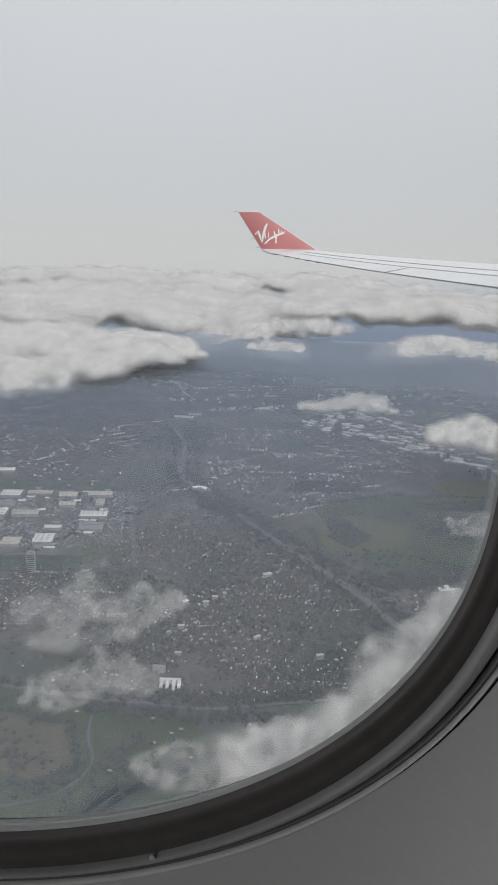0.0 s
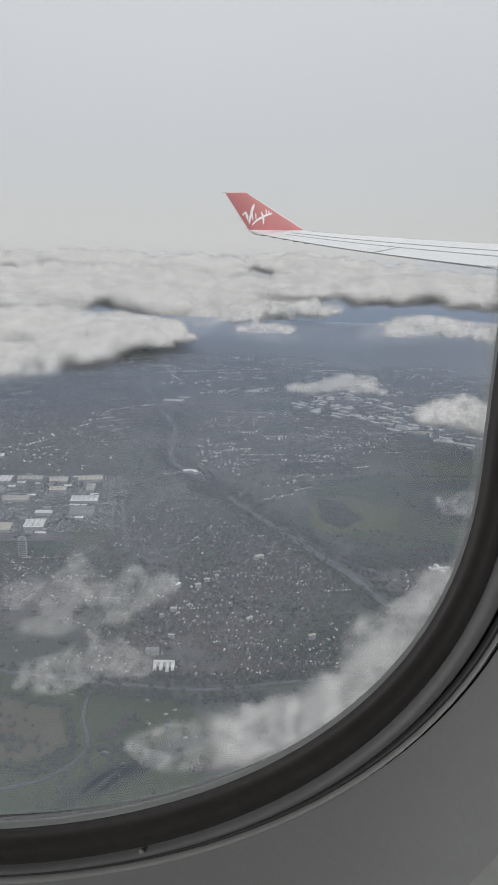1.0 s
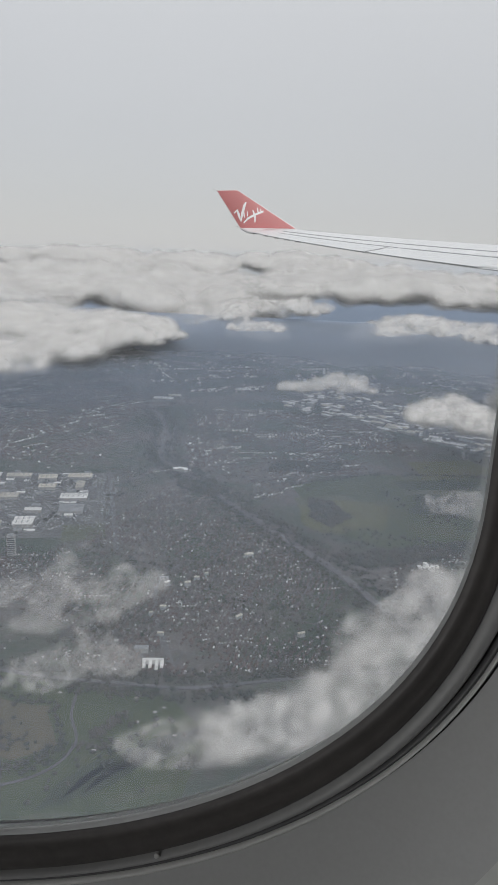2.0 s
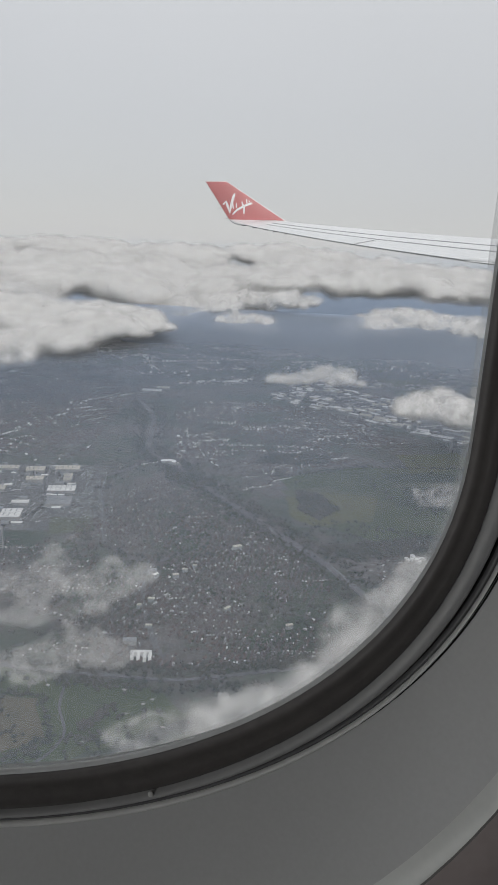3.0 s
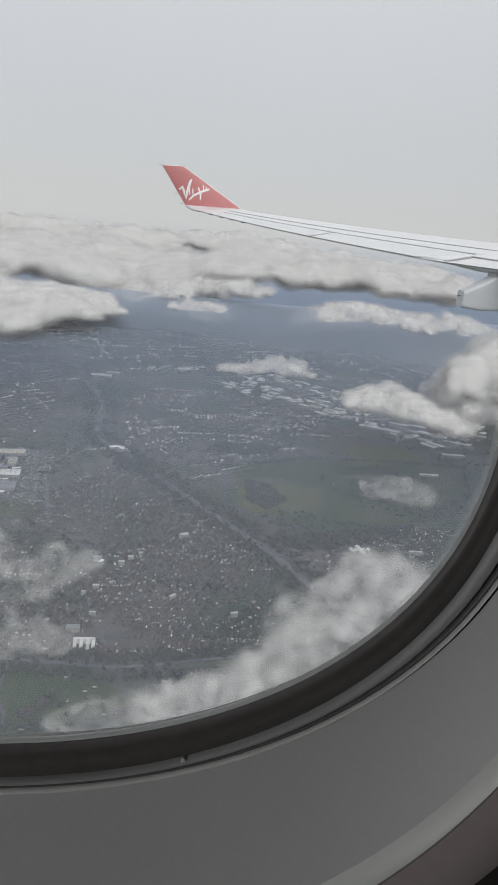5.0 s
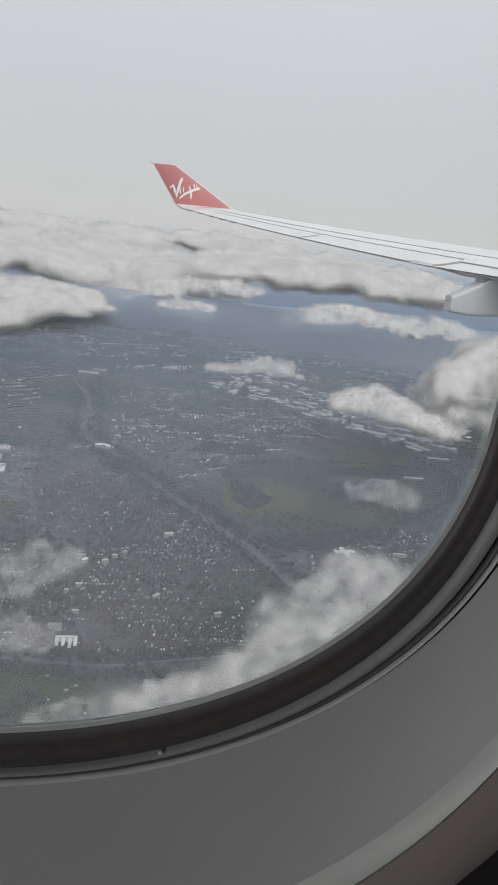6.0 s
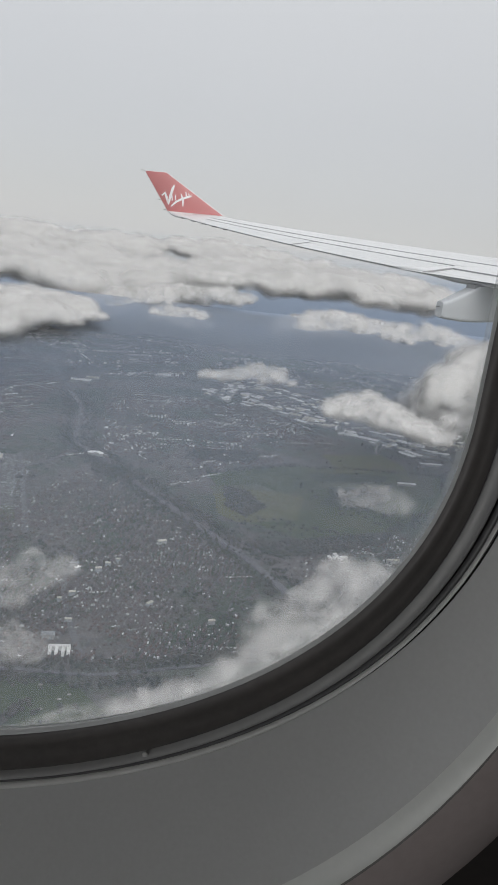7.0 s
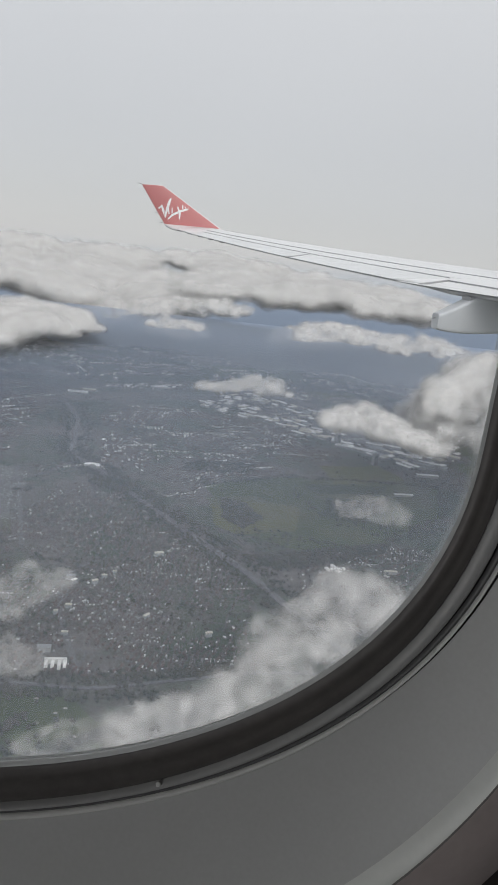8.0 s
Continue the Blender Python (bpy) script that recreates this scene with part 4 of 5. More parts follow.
for x, y, turn, w, d, mt in ((-425, 2108, 0.1, 60, 30, M_SHED), (-400, 2160, 0.1, 40, 26, M_SHEDCREAM), (-191, 2329, 0.2, 44, 30, M_SHED), (-900, 3120, 0.05, 70, 24, M_SHEDCREAM), (-850, 3090, 0.05, 44, 20, M_SHED), (-640, 2960, 0.05, 50, 20, M_SHEDGREY), (-63, 981, 0.5, 13, 7, M_SHEDCREAM), (-175, 880, 0.2, 12, 7, M_SHEDGREY), (-168, 868, 0.9, 8, 5, M_SHED), (-130, 890, 0.1, 7.7, 3.6, M_SHEDCREAM), (-140, 872, 0.4, 8, 5, M_SHEDCREAM), (-118, 905, 0.2, 4.9, 3.0, M_SHEDCREAM), (-150, 735, 0.1, 7.7, 3.0, M_SHEDCREAM), (-172, 782, 0.3, 4.9, 3.0, M_SHEDCREAM), (-160, 800, 0.1, 8, 4, M_SHEDCREAM), (-165, 700, 0.1, 15, 8, M_SHEDGREY), (520, 1560, 0.1, 52, 12, M_SHED), (420, 1390, 0.1, 40, 9, M_SHED), (-60, 790, 0.9, 9.1, 4.2, M_SHEDCREAM), (20, 760, 0.4, 8.4, 4.2, M_SHEDCREAM), (300, 990, 0.1, 21.0, 4.2, M_SHEDCREAM), (-690, 1420, 0.3, 40, 24, M_SHED)):
    warehouse(x, y, turn, w, d, 6, mt, LAB[mt])

# pale school of parallel wings joined by a spine
school = thing("school", "white flat-roofed school with comb-like parallel wings", "school", Matrix.Translation((-146, 673, GZ)) @ Matrix.Rotation(0.12, 4, "Z"))
bm = bmesh.new()
box(bm, -12, 12, 3, 7, 0, 6)
part("spine", bm, M_SHED, school)
for x in (-9.5, -2.5, 4.5, 10.5):
    bm = bmesh.new()
    box(bm, x - 1.7, x + 1.7, -8, 2.996, 0, 5.4)
    part("wing_block", bm, M_SHED, school)
# cross-shaped hospital
hosp = thing("hospital", "pale cross-shaped hospital block with flat roofs", "hospital", Matrix.Translation((212, 985, GZ)) @ Matrix.Rotation(0.35, 4, "Z") @ Matrix.Diagonal((0.68, 0.68, 0.5, 1)))
for a, b, c, d, h in ((-24, 24, -4, 4, 8), (-4, 4, 4.004, 20, 9), (-4, 4, -20, -4.004, 9), (-22, -15, 4.004, 13, 7)):
    bm = bmesh.new()
    box(bm, a, b, c, d, 0, h)
    part("wing_block", bm, M_SHED, hosp)
# crescent stand by the motorway
stand = thing("curved_building", "white curved building beside the motorway junction", "building", Matrix.Translation((-242, 1380, GZ)))
bm = bmesh.new()
rings = []
for i in range(15):
    a = radians(-20 + 14 * i)
    rings.append([(r * math.cos(a), r * 0.8 * math.sin(a), z) for r, z in ((9, 0), (16, 0), (16, 7), (9, 6))])
loft(bm, rings, True, True)
part("wall", bm, M_CLAD, stand)
bm = bmesh.new()
loft(bm, [[(r * math.cos(radians(-20 + 14 * i)), r * 0.8 * math.sin(radians(-20 + 14 * i)), z) for r, z in ((8, 6.2), (17, 7.3), (17, 7.9), (8, 6.9))] for i in range(15)], True, True)
part("roof", bm, M_WHITE, stand)
for x, y in ((404, 1622), (337, 1788), (-418, 930)):
    tower = thing("tower_block", "pale concrete tower block of flats", "tower block", Matrix.Translation((x, y, GZ)) @ Matrix.Rotation(0.3, 4, "Z"), "tower blocks")
    bm = bmesh.new()
    box(bm, -6, 6, -6, 6, 0, 30)
    part("wall", bm, M_CLAD, tower)
    bm = bmesh.new()
    box(bm, -3, 3, -3, 3, 30, 33)
    part("roof", bm, M_SHEDGREY, tower)
    for k in range(9):
        bm = bmesh.new()
        box(bm, -5.2, 5.2, -6.08, 6.08, 2 + 3.1 * k, 3.5 + 3.1 * k)
        part("window", bm, M_GLASSDARK, tower)

# streets between the rows, each suburb's net one mesh
for (name, label, got), gap, wide in ((HOUSES[0], 38, 2.4), (HOUSES[1], 46, 2.4), (HOUSES[2], 60, 2.6), (HOUSES[4], 62, 5.0), (HOUSES[3], 75, 6.0)):
    spots = {(round(h[0] / 24), round(h[1] / 24)) for h in got}
    mx, my = sum(h[0] for h in got) / len(got), sum(h[1] for h in got) / len(got)
    lean = sorted(h[2] for h in got)[len(got) // 2]
    bm = bmesh.new()
    for way, apart in ((lean, gap), (lean + 1.5, gap * 2.6)):
        c, s = math.cos(way), math.sin(way)
        for i in range(-24, 25):
            last, off = None, i * apart + rng.uniform(-0.2, 0.2) * apart
            for j in range(-60, 61):
                bend = 26 * noise.noise(Vector((mx + j * 14, my + off, i * 0.3)) * 0.007)
                x, y = mx + j * 14 * c - (off + bend) * s, my + j * 14 * s + (off + bend) * c
                ok = (round(x / 24), round(y / 24)) in spots and noise.noise(Vector((x, y, 31)) * 0.006) > -0.28
                pair = [bm.verts.new((x - e * s * wide / 2, y + e * c * wide / 2, GZ + 0.45)) for e in (-1, 1)] if ok else None
                if pair and last:
                    bm.faces.new((last[0], pair[0], pair[1], last[1]))
                last = pair
    bmesh.ops.delete(bm, geom=[v for v in bm.verts if not v.link_faces], context="VERTS")
    lone("streets", bm, M_STREET, "grey net of suburban streets", "streets", None, "stuff")

# pale roofs, gables and terraces that stand out among the brown ones
V, F = [], []


def block(x, y, turn, w, d, h):
    c, s, b = math.cos(turn), math.sin(turn), len(V)
    for z, e in ((0, 1.0), (h, 1.0), (h + 0.25 * d, 0.12)):
        V.extend((x + p * w / 2 * c - q * e * d / 2 * s, y + p * w / 2 * s + q * e * d / 2 * c, GZ + z) for p, q in ((-1, -1), (1, -1), (1, 1), (-1, 1)))
    for o in (0, 4):
        F.extend((b + o + i, b + o + (i + 1) % 4, b + o + 4 + (i + 1) % 4, b + o + 4 + i) for i in range(4))
    F.append((b + 8, b + 9, b + 10, b + 11))


for k, lots, rows, size in ((0, 900, 14, 2.2), (1, 560, 8, 2.3), (2, 400, 8, 2.5), (8, 90, 5, 2.8), (7, 140, 6, 3.4), (3, 800, 26, 4.4), (4, 1000, 44, 4.0), (5, 300, 16, 5.0), (6, 1500, 22, 7.0), (9, 1100, 16, 7.0), (10, 520, 24, 5.0)):
    got = HOUSES[k][2]
    for q in range(lots):
        x, y, turn, w, d = rng.choice(got)
        if noise.noise(Vector((x, y, 21)) * 0.01) + rng.uniform(-0.3, 0.5) > 0.1:
            block(x + rng.uniform(-4, 4), y + rng.uniform(-4, 4), turn + rng.choice((0, 0, 1.57)), size * rng.uniform(0.6, 1.7), size * rng.uniform(0.4, 0.8), size * rng.uniform(0.4, 0.75))
    for q in range(rows):
        x, y, turn, w, d = rng.choice(got)
        if k < 3:
            turn = rng.uniform(-0.05, 0.3)
        for i in range(rng.randint(4, 11)):
            block(x + 2.3 * size * i * math.cos(turn), y + 2.3 * size * i * math.sin(turn), turn, size * rng.uniform(0.9, 1.6), size * rng.uniform(0.45, 0.65), size * 0.6)
raw("pale_roofs", V, F, [M_PALEROOF], "pale roofs, gables and terraces among the houses", "roofs", "stuff")

# parked cars and small pale clutter on the yards and streets
V, F = [], []
for k in range(6600):
    if k < 3800:
        u, v = rng.uniform(-260, 250), rng.uniform(-150, 150)
        x, y = -575 + u * ca - v * sa, 1145 + u * sa + v * ca
    elif k < 5400:
        t = rng.random()
        x, y = 20 + 600 * t + rng.uniform(-90, 90), 2250 - 420 * t - 120 * t * t + rng.uniform(-130, 130)
    else:
        src = HOUSES[rng.choice((0, 0, 1, 2, 4))][2]
        h = rng.choice(src)
        x, y = h[0] + rng.uniform(-9, 9), h[1] + rng.uniform(-9, 9)
    c, s = rng.choice(((ca, sa), (-sa, ca)))
    b = len(V)
    for zz, e in ((0.2, 1.0), (0.8, 1.0), (1.3, 0.6)):
        V += [(x + (p * 1.3 * e) * c - (q * 0.6 * e) * s, y + (p * 1.3 * e) * s + (q * 0.6 * e) * c, GZ + zz + 0.9) for p, q in ((-1, -1), (1, -1), (1, 1), (-1, 1))]
    for o in (0, 4):
        F += [(b + o + i, b + o + (i + 1) % 4, b + o + 4 + (i + 1) % 4, b + o + 4 + i) for i in range(4)]
    F.append((b + 8, b + 9, b + 10, b + 11))
raw("parked_cars", V, F, [M_CARS], "parked cars and vans on yards and streets", "cars", "stuff")

# ---- trees: lumpy crowns in woods, hedges and gardens ----
ICO = bmesh.new()
bmesh.ops.create_icosphere(ICO, subdivisions=1, radius=1)
ICO_V = [v.co.copy() for v in ICO.verts]
ICO_F = [[v.index for v in f.verts] for f in ICO.faces]
ICO.free()


def trees(name, places, label):
    V, F = [], []
    for x, y, r in places:
        for k in range(2):
            ox, oy, oz, q = rng.uniform(-0.5, 0.5) * r, rng.uniform(-0.5, 0.5) * r, rng.uniform(0.5, 1.1) * r, r * rng.uniform(0.5, 0.9)
            b = len(V)
            for c in ICO_V:
                e = q * rng.uniform(0.7, 1.25)
                V.append((x + ox + c.x * e, y + oy + c.y * e, GZ + oz + c.z * e))
            F += [[b + i for i in f] for f in ICO_F]
        b = len(V)
        V += [(x - 0.25, y, GZ), (x + 0.25, y, GZ), (x, y + 0.3, GZ), (x, y, GZ + r)]
        F += [[b, b + 1, b + 3], [b + 1, b + 2, b + 3], [b + 2, b, b + 3]]
    return raw(name, V, F, [M_LEAF], label, "trees", "stuff")


def scatter(corners, count, r0, r1):
    xs, ys = [p[0] for p in corners], [p[1] for p in corners]
    got = []
    while len(got) < count:
        x, y = rng.uniform(min(xs), max(xs)), rng.uniform(min(ys), max(ys))
        c, n = False, len(corners)
        for i in range(n):
            (xa, ya), (xb, yb) = corners[i], corners[(i + 1) % n]
            if (ya > y) != (yb > y) and x < (xb - xa) * (y - ya) / (yb - ya) + xa:
                c = not c
        if c:
            got.append((x, y, rng.uniform(r0, r1)))
    return got


def belt(pts, count, spread, r0, r1):
    got = []
    for k in range(count):
        t = rng.uniform(0, len(pts) - 1.001)
        i, f = int(t), t % 1
        got.append((pts[i][0] + (pts[i + 1][0] - pts[i][0]) * f + rng.gauss(0, spread), pts[i][1] + (pts[i + 1][1] - pts[i][1]) * f + rng.gauss(0, spread), rng.uniform(r0, r1)))
    return got


trees("woodland", scatter([(30, 1262), (71, 1250), (105, 1174), (68, 1122), (35, 1161)], 420, 3, 5), "dark bare winter wood")
trees("woodland", scatter([(253, 1302), (377, 1349), (331, 1242), (261, 1211)], 300, 3, 5), "dark bare winter wood")
trees("woodland", scatter([(-240, 1340), (-120, 1290), (-150, 1240), (-230, 1280)], 260, 3, 5), "dark bare winter wood")
trees("woodland", scatter([(60, 1010), (160, 1040), (200, 1060), (330, 1110), (300, 1060), (120, 960)], 420, 2.5, 4.5), "dark bare winter trees")
trees("woodland", scatter([(-40, 1500), (120, 1520), (90, 1440), (-60, 1420)], 260, 3, 5), "dark bare winter trees")
trees("tree_belt", belt([(p[0] - 22, p[1]) for p in MOTORWAY[2:]], 800, 9, 2, 4), "dark trees along the carriageway")
trees("tree_belt", belt([(p[0] + 24, p[1] + 8) for p in MOTORWAY[2:]], 800, 9, 2, 4), "dark trees along the carriageway")
trees("tree_belt", belt([(-520, 655), (-244, 648), (-95, 652), (-5, 678), (97, 708)], 420, 6, 2, 3.6), "dark trees along the main road")
trees("tree_belt", belt([(-520, 625), (-244, 620), (-95, 620), (10, 640)], 240, 6, 2, 3.6), "dark trees along the main road")
trees("golf_trees", scatter([(-182, 552), (-158, 590), (-150, 580), (-172, 545)], 60, 2, 3.4), "dark tree clump on the golf course")
trees("golf_trees", scatter([(-95, 520), (-78, 538), (-70, 526), (-86, 512)], 30, 2, 3.2), "dark tree clump on the golf course")
trees("hedgerow", belt([(-330, 604), (-232, 592), (-200, 530), (-236, 500), (-330, 512)], 200, 2.5, 1.4, 2.6), "dark hedge round the fallow field")
trees("golf_trees", belt([(-560, 560), (-420, 500), (-300, 560), (-200, 500), (-130, 560)], 260, 18, 2, 3.6), "dark tree clumps on the golf course")
for s in HOUSES[:5] + HOUSES[7:9]:
    src = rng.sample(s[2], min(750, len(s[2])))
    trees("garden_trees", [(h[0] + rng.uniform(-11, 11), h[1] + rng.uniform(-11, 11), rng.uniform(1.1, 2.6)) for h in src], "dark trees among the houses")
spread = []
while len(spread) < 3600:
    y = rng.uniform(560, 2500)
    x = rng.uniform(-0.46, 0.48) * y
    if noise.noise(Vector((x, y, 3)) * 0.007) + 0.4 * noise.noise(Vector((x, y, 4)) * 0.03) > 0.16:
        spread.append((x, y, rng.uniform(1.6, 3.4)))
trees("tree_clumps", spread, "dark tree clumps and hedges across the land")
trees("hedgerow", belt([(-8, 1340), (150, 1440), (355, 1475), (521, 1479), (476, 1291), (324, 1118)], 300, 4, 2, 3.4), "dark hedge round the fields")

# added blue sheet standing in for aerial haze, rising away from the aircraft
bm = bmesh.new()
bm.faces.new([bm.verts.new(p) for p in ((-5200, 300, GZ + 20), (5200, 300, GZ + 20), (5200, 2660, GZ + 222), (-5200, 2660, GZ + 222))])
lone("haze_sheet", bm, M_HAZE, "tilted sheet that paints blue aerial haze over the far land", "mist", None, "stuff")

# ---- clouds ----


def polar(az, el, d):
    a, e = radians(az), radians(el)
    return d * math.sin(a) * math.cos(e), d * math.cos(a) * math.cos(e), d * math.sin(e)


NEARER = 0.74  # cloud distances and sizes together
TABLE = np.random.default_rng(5).random(65536)


def lattice_noise(p, seed):
    i = np.floor(p).astype(np.int64)
    f = p - i
    f = f * f * (3 - 2 * f)
    total = 0.0
    for dx in (0, 1):
        for dy in (0, 1):
            for dz in (0, 1):
                h = ((i[..., 0] + dx) * 73856093) ^ ((i[..., 1] + dy) * 19349663) ^ ((i[..., 2] + dz) * 83492791) ^ (seed * 2654435)
                w = (f[..., 0] if dx else 1 - f[..., 0]) * (f[..., 1] if dy else 1 - f[..., 1]) * (f[..., 2] if dz else 1 - f[..., 2])
                total = total + w * TABLE[h & 65535]
    return total * 2 - 1


def level_surface(f, iso):
    """Points (in cells) and quads of the surface where the field f passes iso."""
    ins = f > iso
    shape = tuple(s - 1 for s in f.shape)
    acc, cnt = np.zeros(shape + (3,)), np.zeros(shape)

    def cut(a, n):
        return slice(a, a + n)

    for ax in range(3):
        o1, o2 = [k for k in range(3) if k != ax]
        for a in (0, 1):
            for c in (0, 1):
                s0, s1 = [None] * 3, [None] * 3
                s0[ax], s1[ax] = cut(0, shape[ax]), cut(1, shape[ax])
                s0[o1] = s1[o1] = cut(a, shape[o1])
                s0[o2] = s1[o2] = cut(c, shape[o2])
                v0, v1 = f[tuple(s0)], f[tuple(s1)]
                hit = ins[tuple(s0)] != ins[tuple(s1)]
                t = np.where(hit, (iso - v0) / np.where(hit, v1 - v0, 1), 0)
                acc[..., ax] += t
                acc[..., o1] += np.where(hit, a, 0)
                acc[..., o2] += np.where(hit, c, 0)
                cnt += hit
    cells = np.argwhere(cnt > 0)
    ident = -np.ones(shape, int)
    ident[tuple(cells.T)] = np.arange(len(cells))
    pts = cells + acc[tuple(cells.T)] / cnt[tuple(cells.T)][:, None]
    quads = []
    for ax in range(3):
        o1, o2 = [k for k in range(3) if k != ax]
        s0, s1 = [None] * 3, [None] * 3
        s0[ax], s1[ax] = slice(0, -1), slice(1, None)
        for o in (o1, o2):
            s0[o] = s1[o] = slice(1, -1)
        e = np.argwhere(ins[tuple(s0)] != ins[tuple(s1)])
        corner = []
        for a, c in ((0, 0), (1, 0), (1, 1), (0, 1)):
            q = e.copy()
            q[:, o1] += a
            q[:, o2] += c
            corner.append(ident[tuple(q.T)])
        quads.append(np.stack(corner, 1))
    return pts, np.concatenate(quads)


def cloud(label, puffs, cell, seed, shells, rough=0.62, name="cloud"):
    """One cloud: a field of merged puffs (x, y, z, radius across, radius up, weight), broken up by noise, skinned at
    several levels: a dense core and ragged, thinner shells round it. shells: (level, low cover, high cover)."""
    cell *= NEARER
    pf = np.array(puffs)
    reach = pf[:, 3:4] * 1.9
    lo, hi = (pf[:, :3] - reach).min(0), (pf[:, :3] + reach).max(0)
    dims = np.ceil((hi - lo) / cell).astype(int) + 3
    axes = [lo[k] + cell * np.arange(dims[k]) - cell for k in range(3)]
    g = np.stack(np.meshgrid(*axes, indexing="ij"), -1)
    f = np.zeros(tuple(dims))
    size = pf[:, 3].mean()
    warp = np.stack([lattice_noise(g / (size * 0.9), seed + k) for k in (1, 2, 3)], -1) * size * 0.28
    w = g + warp
    for x, y, z, r, h, k in puffs:
        s = []
        for ax, (c, rr) in enumerate(((x, r), (y, r), (z, r))):
            a, d = np.searchsorted(axes[ax], (c - rr * 2.2, c + rr * 2.2))
            s.append(slice(max(a, 0), d))
        s = tuple(s)
        q = w[s] - np.array((x, y, z))
        up = q[..., 2]
        d2 = (q[..., 0] ** 2 + q[..., 1] ** 2) / r ** 2 + np.where(up > 0, up / h, up / (h * 0.7)) ** 2
        f[s] += k * np.clip(1 - d2 / 3.4, 0, 1) ** 3 * 1.15
    f = 1.45 * (1 - np.exp(-f))
    amp, wave = rough, size * 0.75
    for k in range(4):
        f = np.where(f > 0.01, f + amp * lattice_noise(g / wave, seed + 10 + k) * np.clip(f * 2, 0, 1), f)
        amp, wave = amp * 0.62, wave * 0.46
        if wave < cell * 2.2:
            break
    f[[0, -1]], f[:, [0, -1]], f[:, :, [0, -1]] = 0, 0, 0
    root = thing(name, label, "cloud", kind="stuff")
    for num, (iso, low, high) in enumerate(shells):
        p, q = level_surface(f, iso)
        if not len(p):
            continue
        me = bpy.data.meshes.new("core" if num == 0 else "wisp")
        me.from_pydata((p * cell + lo - cell).tolist(), [], q.tolist())
        me.materials.append(cloud_material("cloud_droplets", size * 0.6, low, high))
        me.update()
        bm = bmesh.new()
        bm.from_mesh(me)
        for _ in range(3):
            bmesh.ops.smooth_vert(bm, verts=bm.verts, factor=0.5, use_axis_x=True, use_axis_y=True, use_axis_z=True)
        bmesh.ops.recalc_face_normals(bm, faces=bm.faces)
        bm.to_mesh(me)
        bm.free()
        me.shade_smooth()
        o = new("core" if num == 0 else "wisp", me)
        o.parent = root
    return root


def level_at(line, a):
    """The elevation of a line of (azimuth, elevation) at the azimuth a."""
    for (p, ep), (q, eq) in zip(line[:-1], line[1:]):
        if a <= q:
            return ep + (eq - ep) * (a - p) / (q - p)
    return line[-1][1]


def ridge(gen, count, top, base, d0, d1, r0, r1, dens=1.0, flat=0.7, crest=0.0):
    """Puffs that fill the band between two lines of (azimuth, elevation), d0 away at the lower and d1 at the upper one; crest: the share that crowds along the upper."""
    out = []
    for k in range(count):
        a = top[0][0] + (top[-1][0] - top[0][0]) * (k + gen.random()) / count
        hi, lo = level_at(top, a), level_at(base, a)
        g = gen.random() * (0.2 if gen.random() < crest else 1.0)
        d = (d1 + (d0 - d1) * g) * gen.uniform(0.97, 1.03) * NEARER
        r = min(gen.uniform(r0, r1) * NEARER, max(0.35 * r0 * NEARER, 0.62 * radians(hi - lo) * d / flat))
        pad = math.degrees(r * flat / d) * 0.85
        e = (hi - pad) + (lo - hi + 2 * pad) * g if hi - lo > 2 * pad else (hi + lo) / 2
        out.append((*polar(a, e, d), r, r * flat, dens * gen.uniform(0.8, 1.1) * (1.12 - 0.42 * g)))
    return out


cg = random.Random(3)
# level in the field, and how much of the light each skin stops (least, most)
FULL = ((1.14, 0.5, 0.7), (0.98, 0.24, 0.38), (0.84, 0.20, 0.34), (0.71, 0.15, 0.29), (0.59, 0.10, 0.24), (0.48, 0.06, 0.18), (0.38, 0.03, 0.13), (0.28, 0.01, 0.09), (0.19, 0.0, 0.05))
THIN = ((0.98, 0.20, 0.34), (0.80, 0.15, 0.29), (0.64, 0.10, 0.23), (0.50, 0.05, 0.17), (0.38, 0.02, 0.11), (0.27, 0.0, 0.07), (0.18, 0.0, 0.04))
LOOSE = ((0.90, 0.04, 0.13), (0.72, 0.03, 0.11), (0.56, 0.015, 0.085), (0.42, 0.005, 0.06), (0.30, 0.0, 0.04), (0.20, 0.0, 0.02))
VEIL = ((0.70, 0.01, 0.09), (0.52, 0.0, 0.06), (0.36, 0.0, 0.04), (0.22, 0.0, 0.02))

BANK_TOP = [(-40, 0.0), (-20.4, -0.2), (-18.3, 0.2), (-15.0, -0.2), (-12.9, 0.2), (-9.9, 0.3), (-8.1, 0.0), (-1.4, 0.3), (2.2, 0.0), (5.9, -0.4), (8.6, -0.7), (12.1, -0.6), (14.7, -1.1), (16.8, -1.9)]
BANK_LOW = [(-40, -5.0), (-14.1, -4.8), (-10.1, -5.3), (-6.1, -5.2), (-2.9, -4.3), (-1.1, -3.6), (4.4, -3.6), (8.0, -3.2), (10.7, -3.6), (14.7, -3.9), (16.8, -2.9)]
cloud("long white cumulus bank along the horizon", ridge(cg, 330, BANK_TOP, BANK_LOW, 3900, 6200, 100, 210, 1.15, 0.40, 0.1) + ridge(cg, 150, BANK_TOP, [(a, e - 1.2) for a, e in BANK_TOP], 5900, 6200, 50, 100, 0.95, 0.5), 24.0, 11, FULL, 0.26, "cloud_bank")
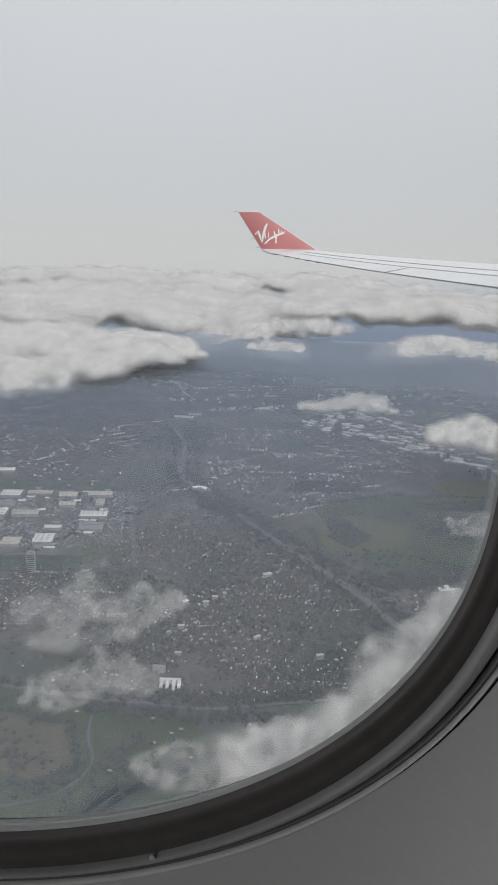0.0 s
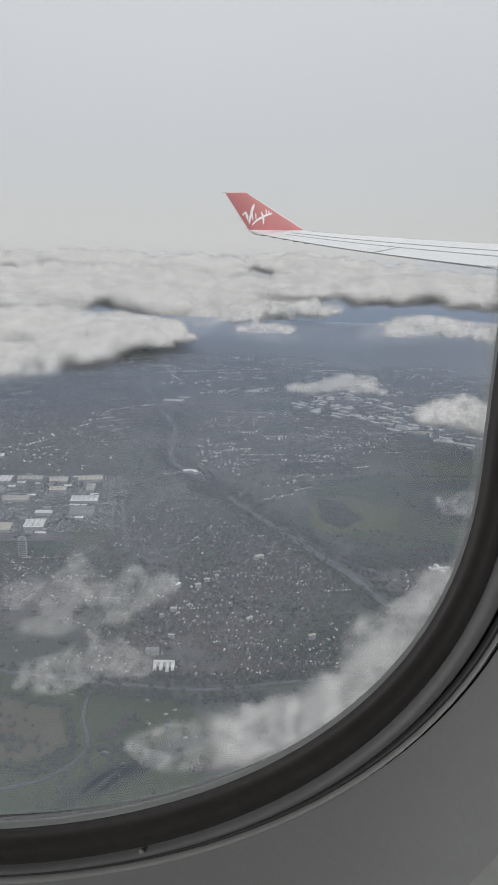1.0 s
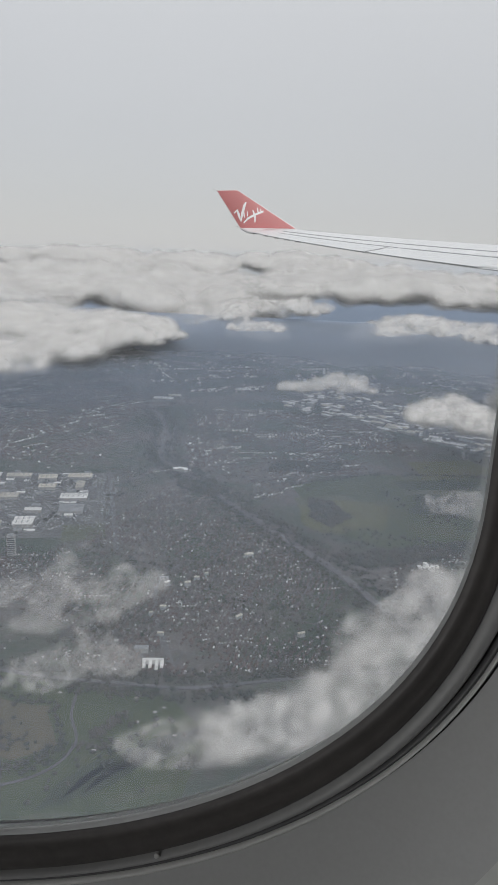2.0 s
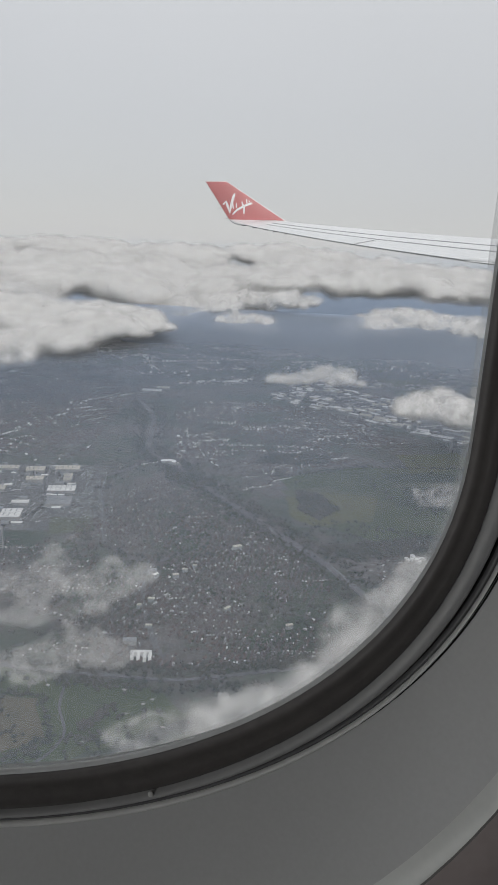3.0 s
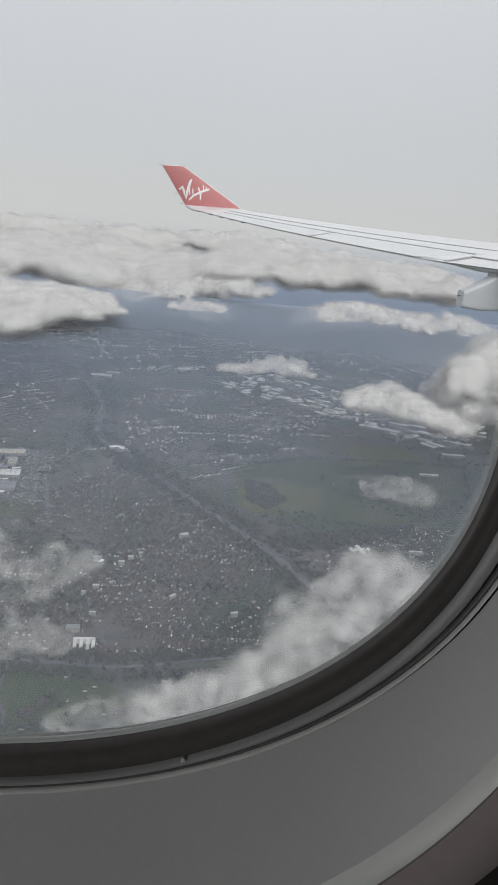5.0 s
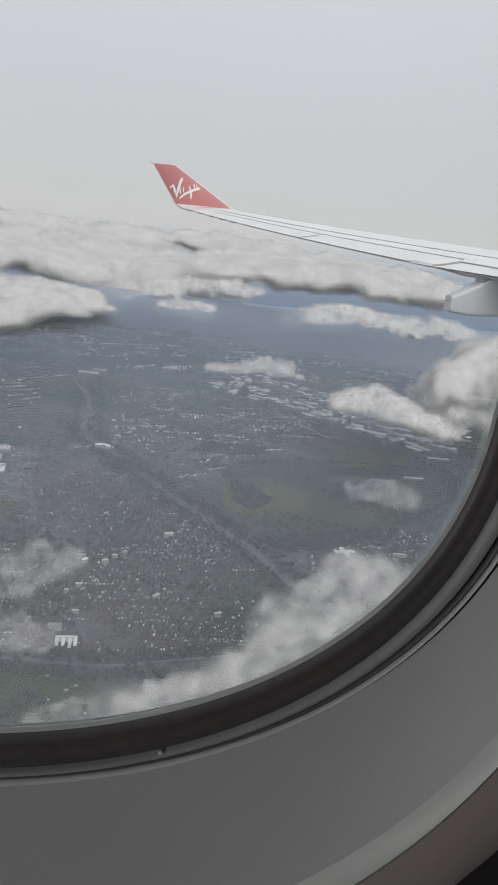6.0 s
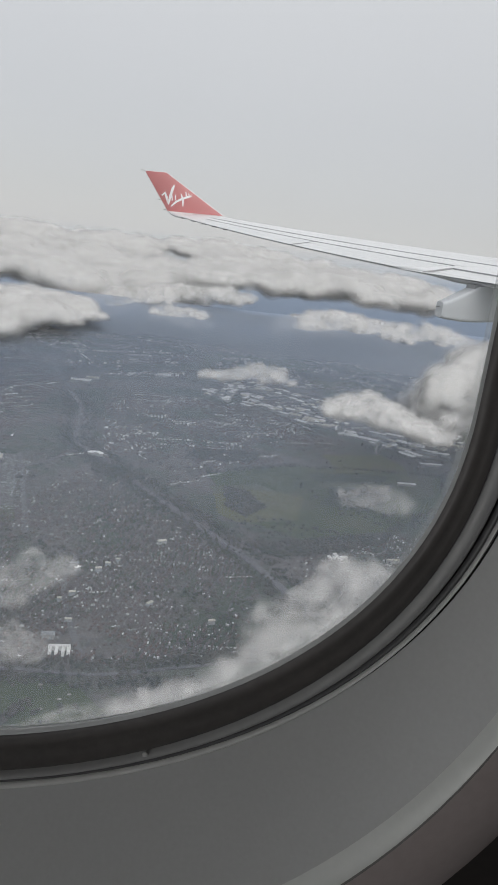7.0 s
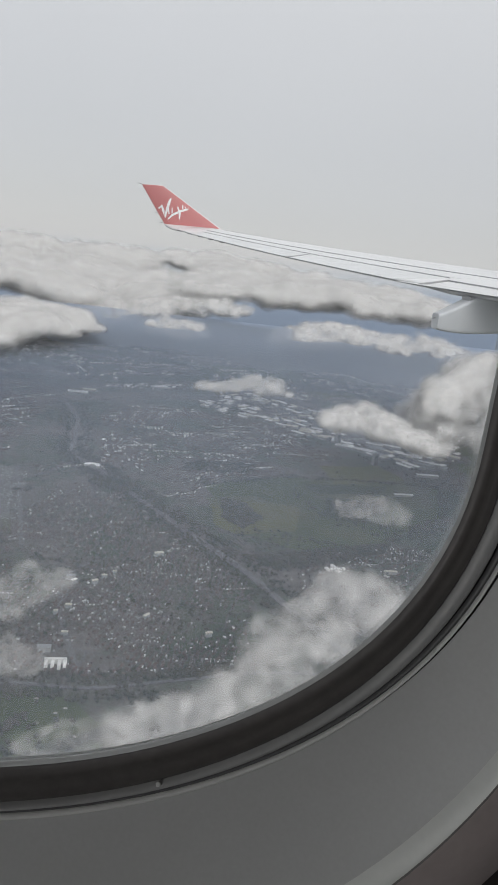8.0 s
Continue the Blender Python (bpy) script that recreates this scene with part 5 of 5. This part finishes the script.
cloud("broad white cumulus below the bank", ridge(cg, 170, [(-40, -4.0), (-20.4, -4.2), (-16.7, -4.9), (-14.6, -5.1), (-12.0, -5.7)], [(-40, -10.6), (-20.6, -10.2), (-18.9, -9.7), (-17.6, -8.7), (-15.0, -7.8), (-12.0, -7.2)], 2550, 3350, 58, 118, 0.95, 0.5, 0.3) + ridge(cg, 40, [(-14, -5.3), (-12, -5.4), (-10.6, -5.9), (-9.8, -6.4)], [(-14, -7.8), (-11, -7.4), (-9.8, -6.9)], 2700, 3100, 22, 52, 0.7, 0.6), 14.0, 12, FULL, 0.6)
cloud("ragged cumulus fringe under the bank", ridge(cg, 44, [(-10.5, -4.4), (-6.0, -3.8), (-2.0, -3.4), (1.5, -3.6)], [(-10.5, -6.6), (-8.5, -6.2), (-6.0, -5.6), (-2.0, -5.0), (1.5, -4.4)], 3500, 3800, 44, 96, 0.8, 0.6), 11.0, 23, THIN, 0.6)
cloud("small cumulus puff low over the land", ridge(cg, 26, [(-6.2, -5.7), (-4.6, -5.2), (-2.6, -5.3), (-1.6, -6.0)], [(-6.2, -6.6), (-3.0, -7.0), (-1.6, -6.9)], 3300, 3450, 32, 70, 0.85, 0.7), 8.0, 13, THIN, 0.6)
cloud("ragged cumulus with a flat base", ridge(cg, 80, [(4.4, -5.8), (6.3, -4.5), (8.6, -4.2), (10.8, -4.1), (13.5, -4.9), (14.6, -5.4)], [(4.4, -6.8), (14.6, -6.4)], 3350, 3700, 30, 76, 0.85, 0.7, 0.25) + ridge(cg, 34, [(13.6, -4.8), (15.4, -3.9), (18, -4.3), (20, -4.8)], [(13.6, -6.0), (20, -6.4)], 3500, 3700, 30, 80, 0.75, 0.65), 9.0, 14, THIN, 0.55)
cloud("thin torn cloud shred", ridge(cg, 40, [(-1.4, -10.2), (1.0, -9.8), (2.9, -9.0), (4.8, -9.1), (6.0, -10.2)], [(-1.4, -10.9), (6.0, -10.7)], 1850, 1980, 14, 38, 0.62, 0.55), 5.0, 15, LOOSE, 0.95)
cloud("soft grey-white cumulus over the estate", ridge(cg, 70, [(9.6, -11.8), (11.0, -10.7), (12.2, -10.1), (14.5, -10.8), (16.5, -11.6), (18.6, -12.4)], [(9.6, -12.7), (12.1, -13.1), (18.6, -13.7)], 1560, 1740, 16, 42, 0.7, 0.66, 0.2), 5.0, 16, THIN, 0.5)
cloud("tall bright cumulus tower", ridge(cg, 130, [(17.0, -10.0), (18.0, -7.0), (19.2, -5.7), (21.4, -5.3), (25, -4.9), (36, -4.6)], [(17.0, -12.4), (19, -13.6), (36, -14.4)], 1700, 2200, 32, 75, 0.8, 0.85, 0.3), 9.0, 17, FULL, 0.5)
cloud("thin torn cloud shred", ridge(cg, 22, [(12.0, -18.4), (14.8, -17.3), (16.6, -17.6)], [(12.0, -19.8), (16.6, -19.8)], 1100, 1160, 12, 30, 0.55, 0.7), 4.0, 18, VEIL, 0.8)
DRIFT_TOP = [(-5.5, -37.2), (-3.0, -36.4), (2.3, -34.6), (5.5, -30.2), (9.1, -26.0), (13.1, -23.2), (15.5, -24.0), (18, -26)]
DRIFT_LOW = [(-5.5, -39.6), (4.1, -38.5), (11.9, -32.0), (16.5, -28.0), (18, -28)]
cloud("loose grey-white cloud drifting below the aircraft", ridge(cg, 96, DRIFT_TOP, DRIFT_LOW, 790, 1000, 17, 42, 0.66, 0.7), 4.6, 19, LOOSE, 0.75)
cloud("thin grey cloud puff below the aircraft", ridge(cg, 46, [(-25, -25.5), (-20.0, -23.8), (-18.0, -23.0), (-15.3, -24.8), (-11.6, -26.2)], [(-25, -30.0), (-18.2, -31.0), (-14.0, -28.6), (-11.6, -27.4)], 1000, 1080, 14, 36, 0.42, 0.7), 4.8, 21, VEIL, 0.85)
cloud("thin grey cloud puff below the aircraft", ridge(cg, 22, [(-24, -31.5), (-18.0, -30.6), (-14.6, -31.4)], [(-24, -34.5), (-14.6, -33.6)], 930, 980, 14, 34, 0.5, 0.7), 4.2, 22, VEIL, 0.9)
cloud("thin tail of the cloud drifting below the aircraft", ridge(cg, 34, [(-15, -38.4), (-10, -37.4), (-3.5, -36.8)], [(-15, -39.6), (-8, -40.2), (-3.5, -40.0)], 800, 880, 16, 34, 0.55, 0.7), 4.6, 27, VEIL, 0.7)
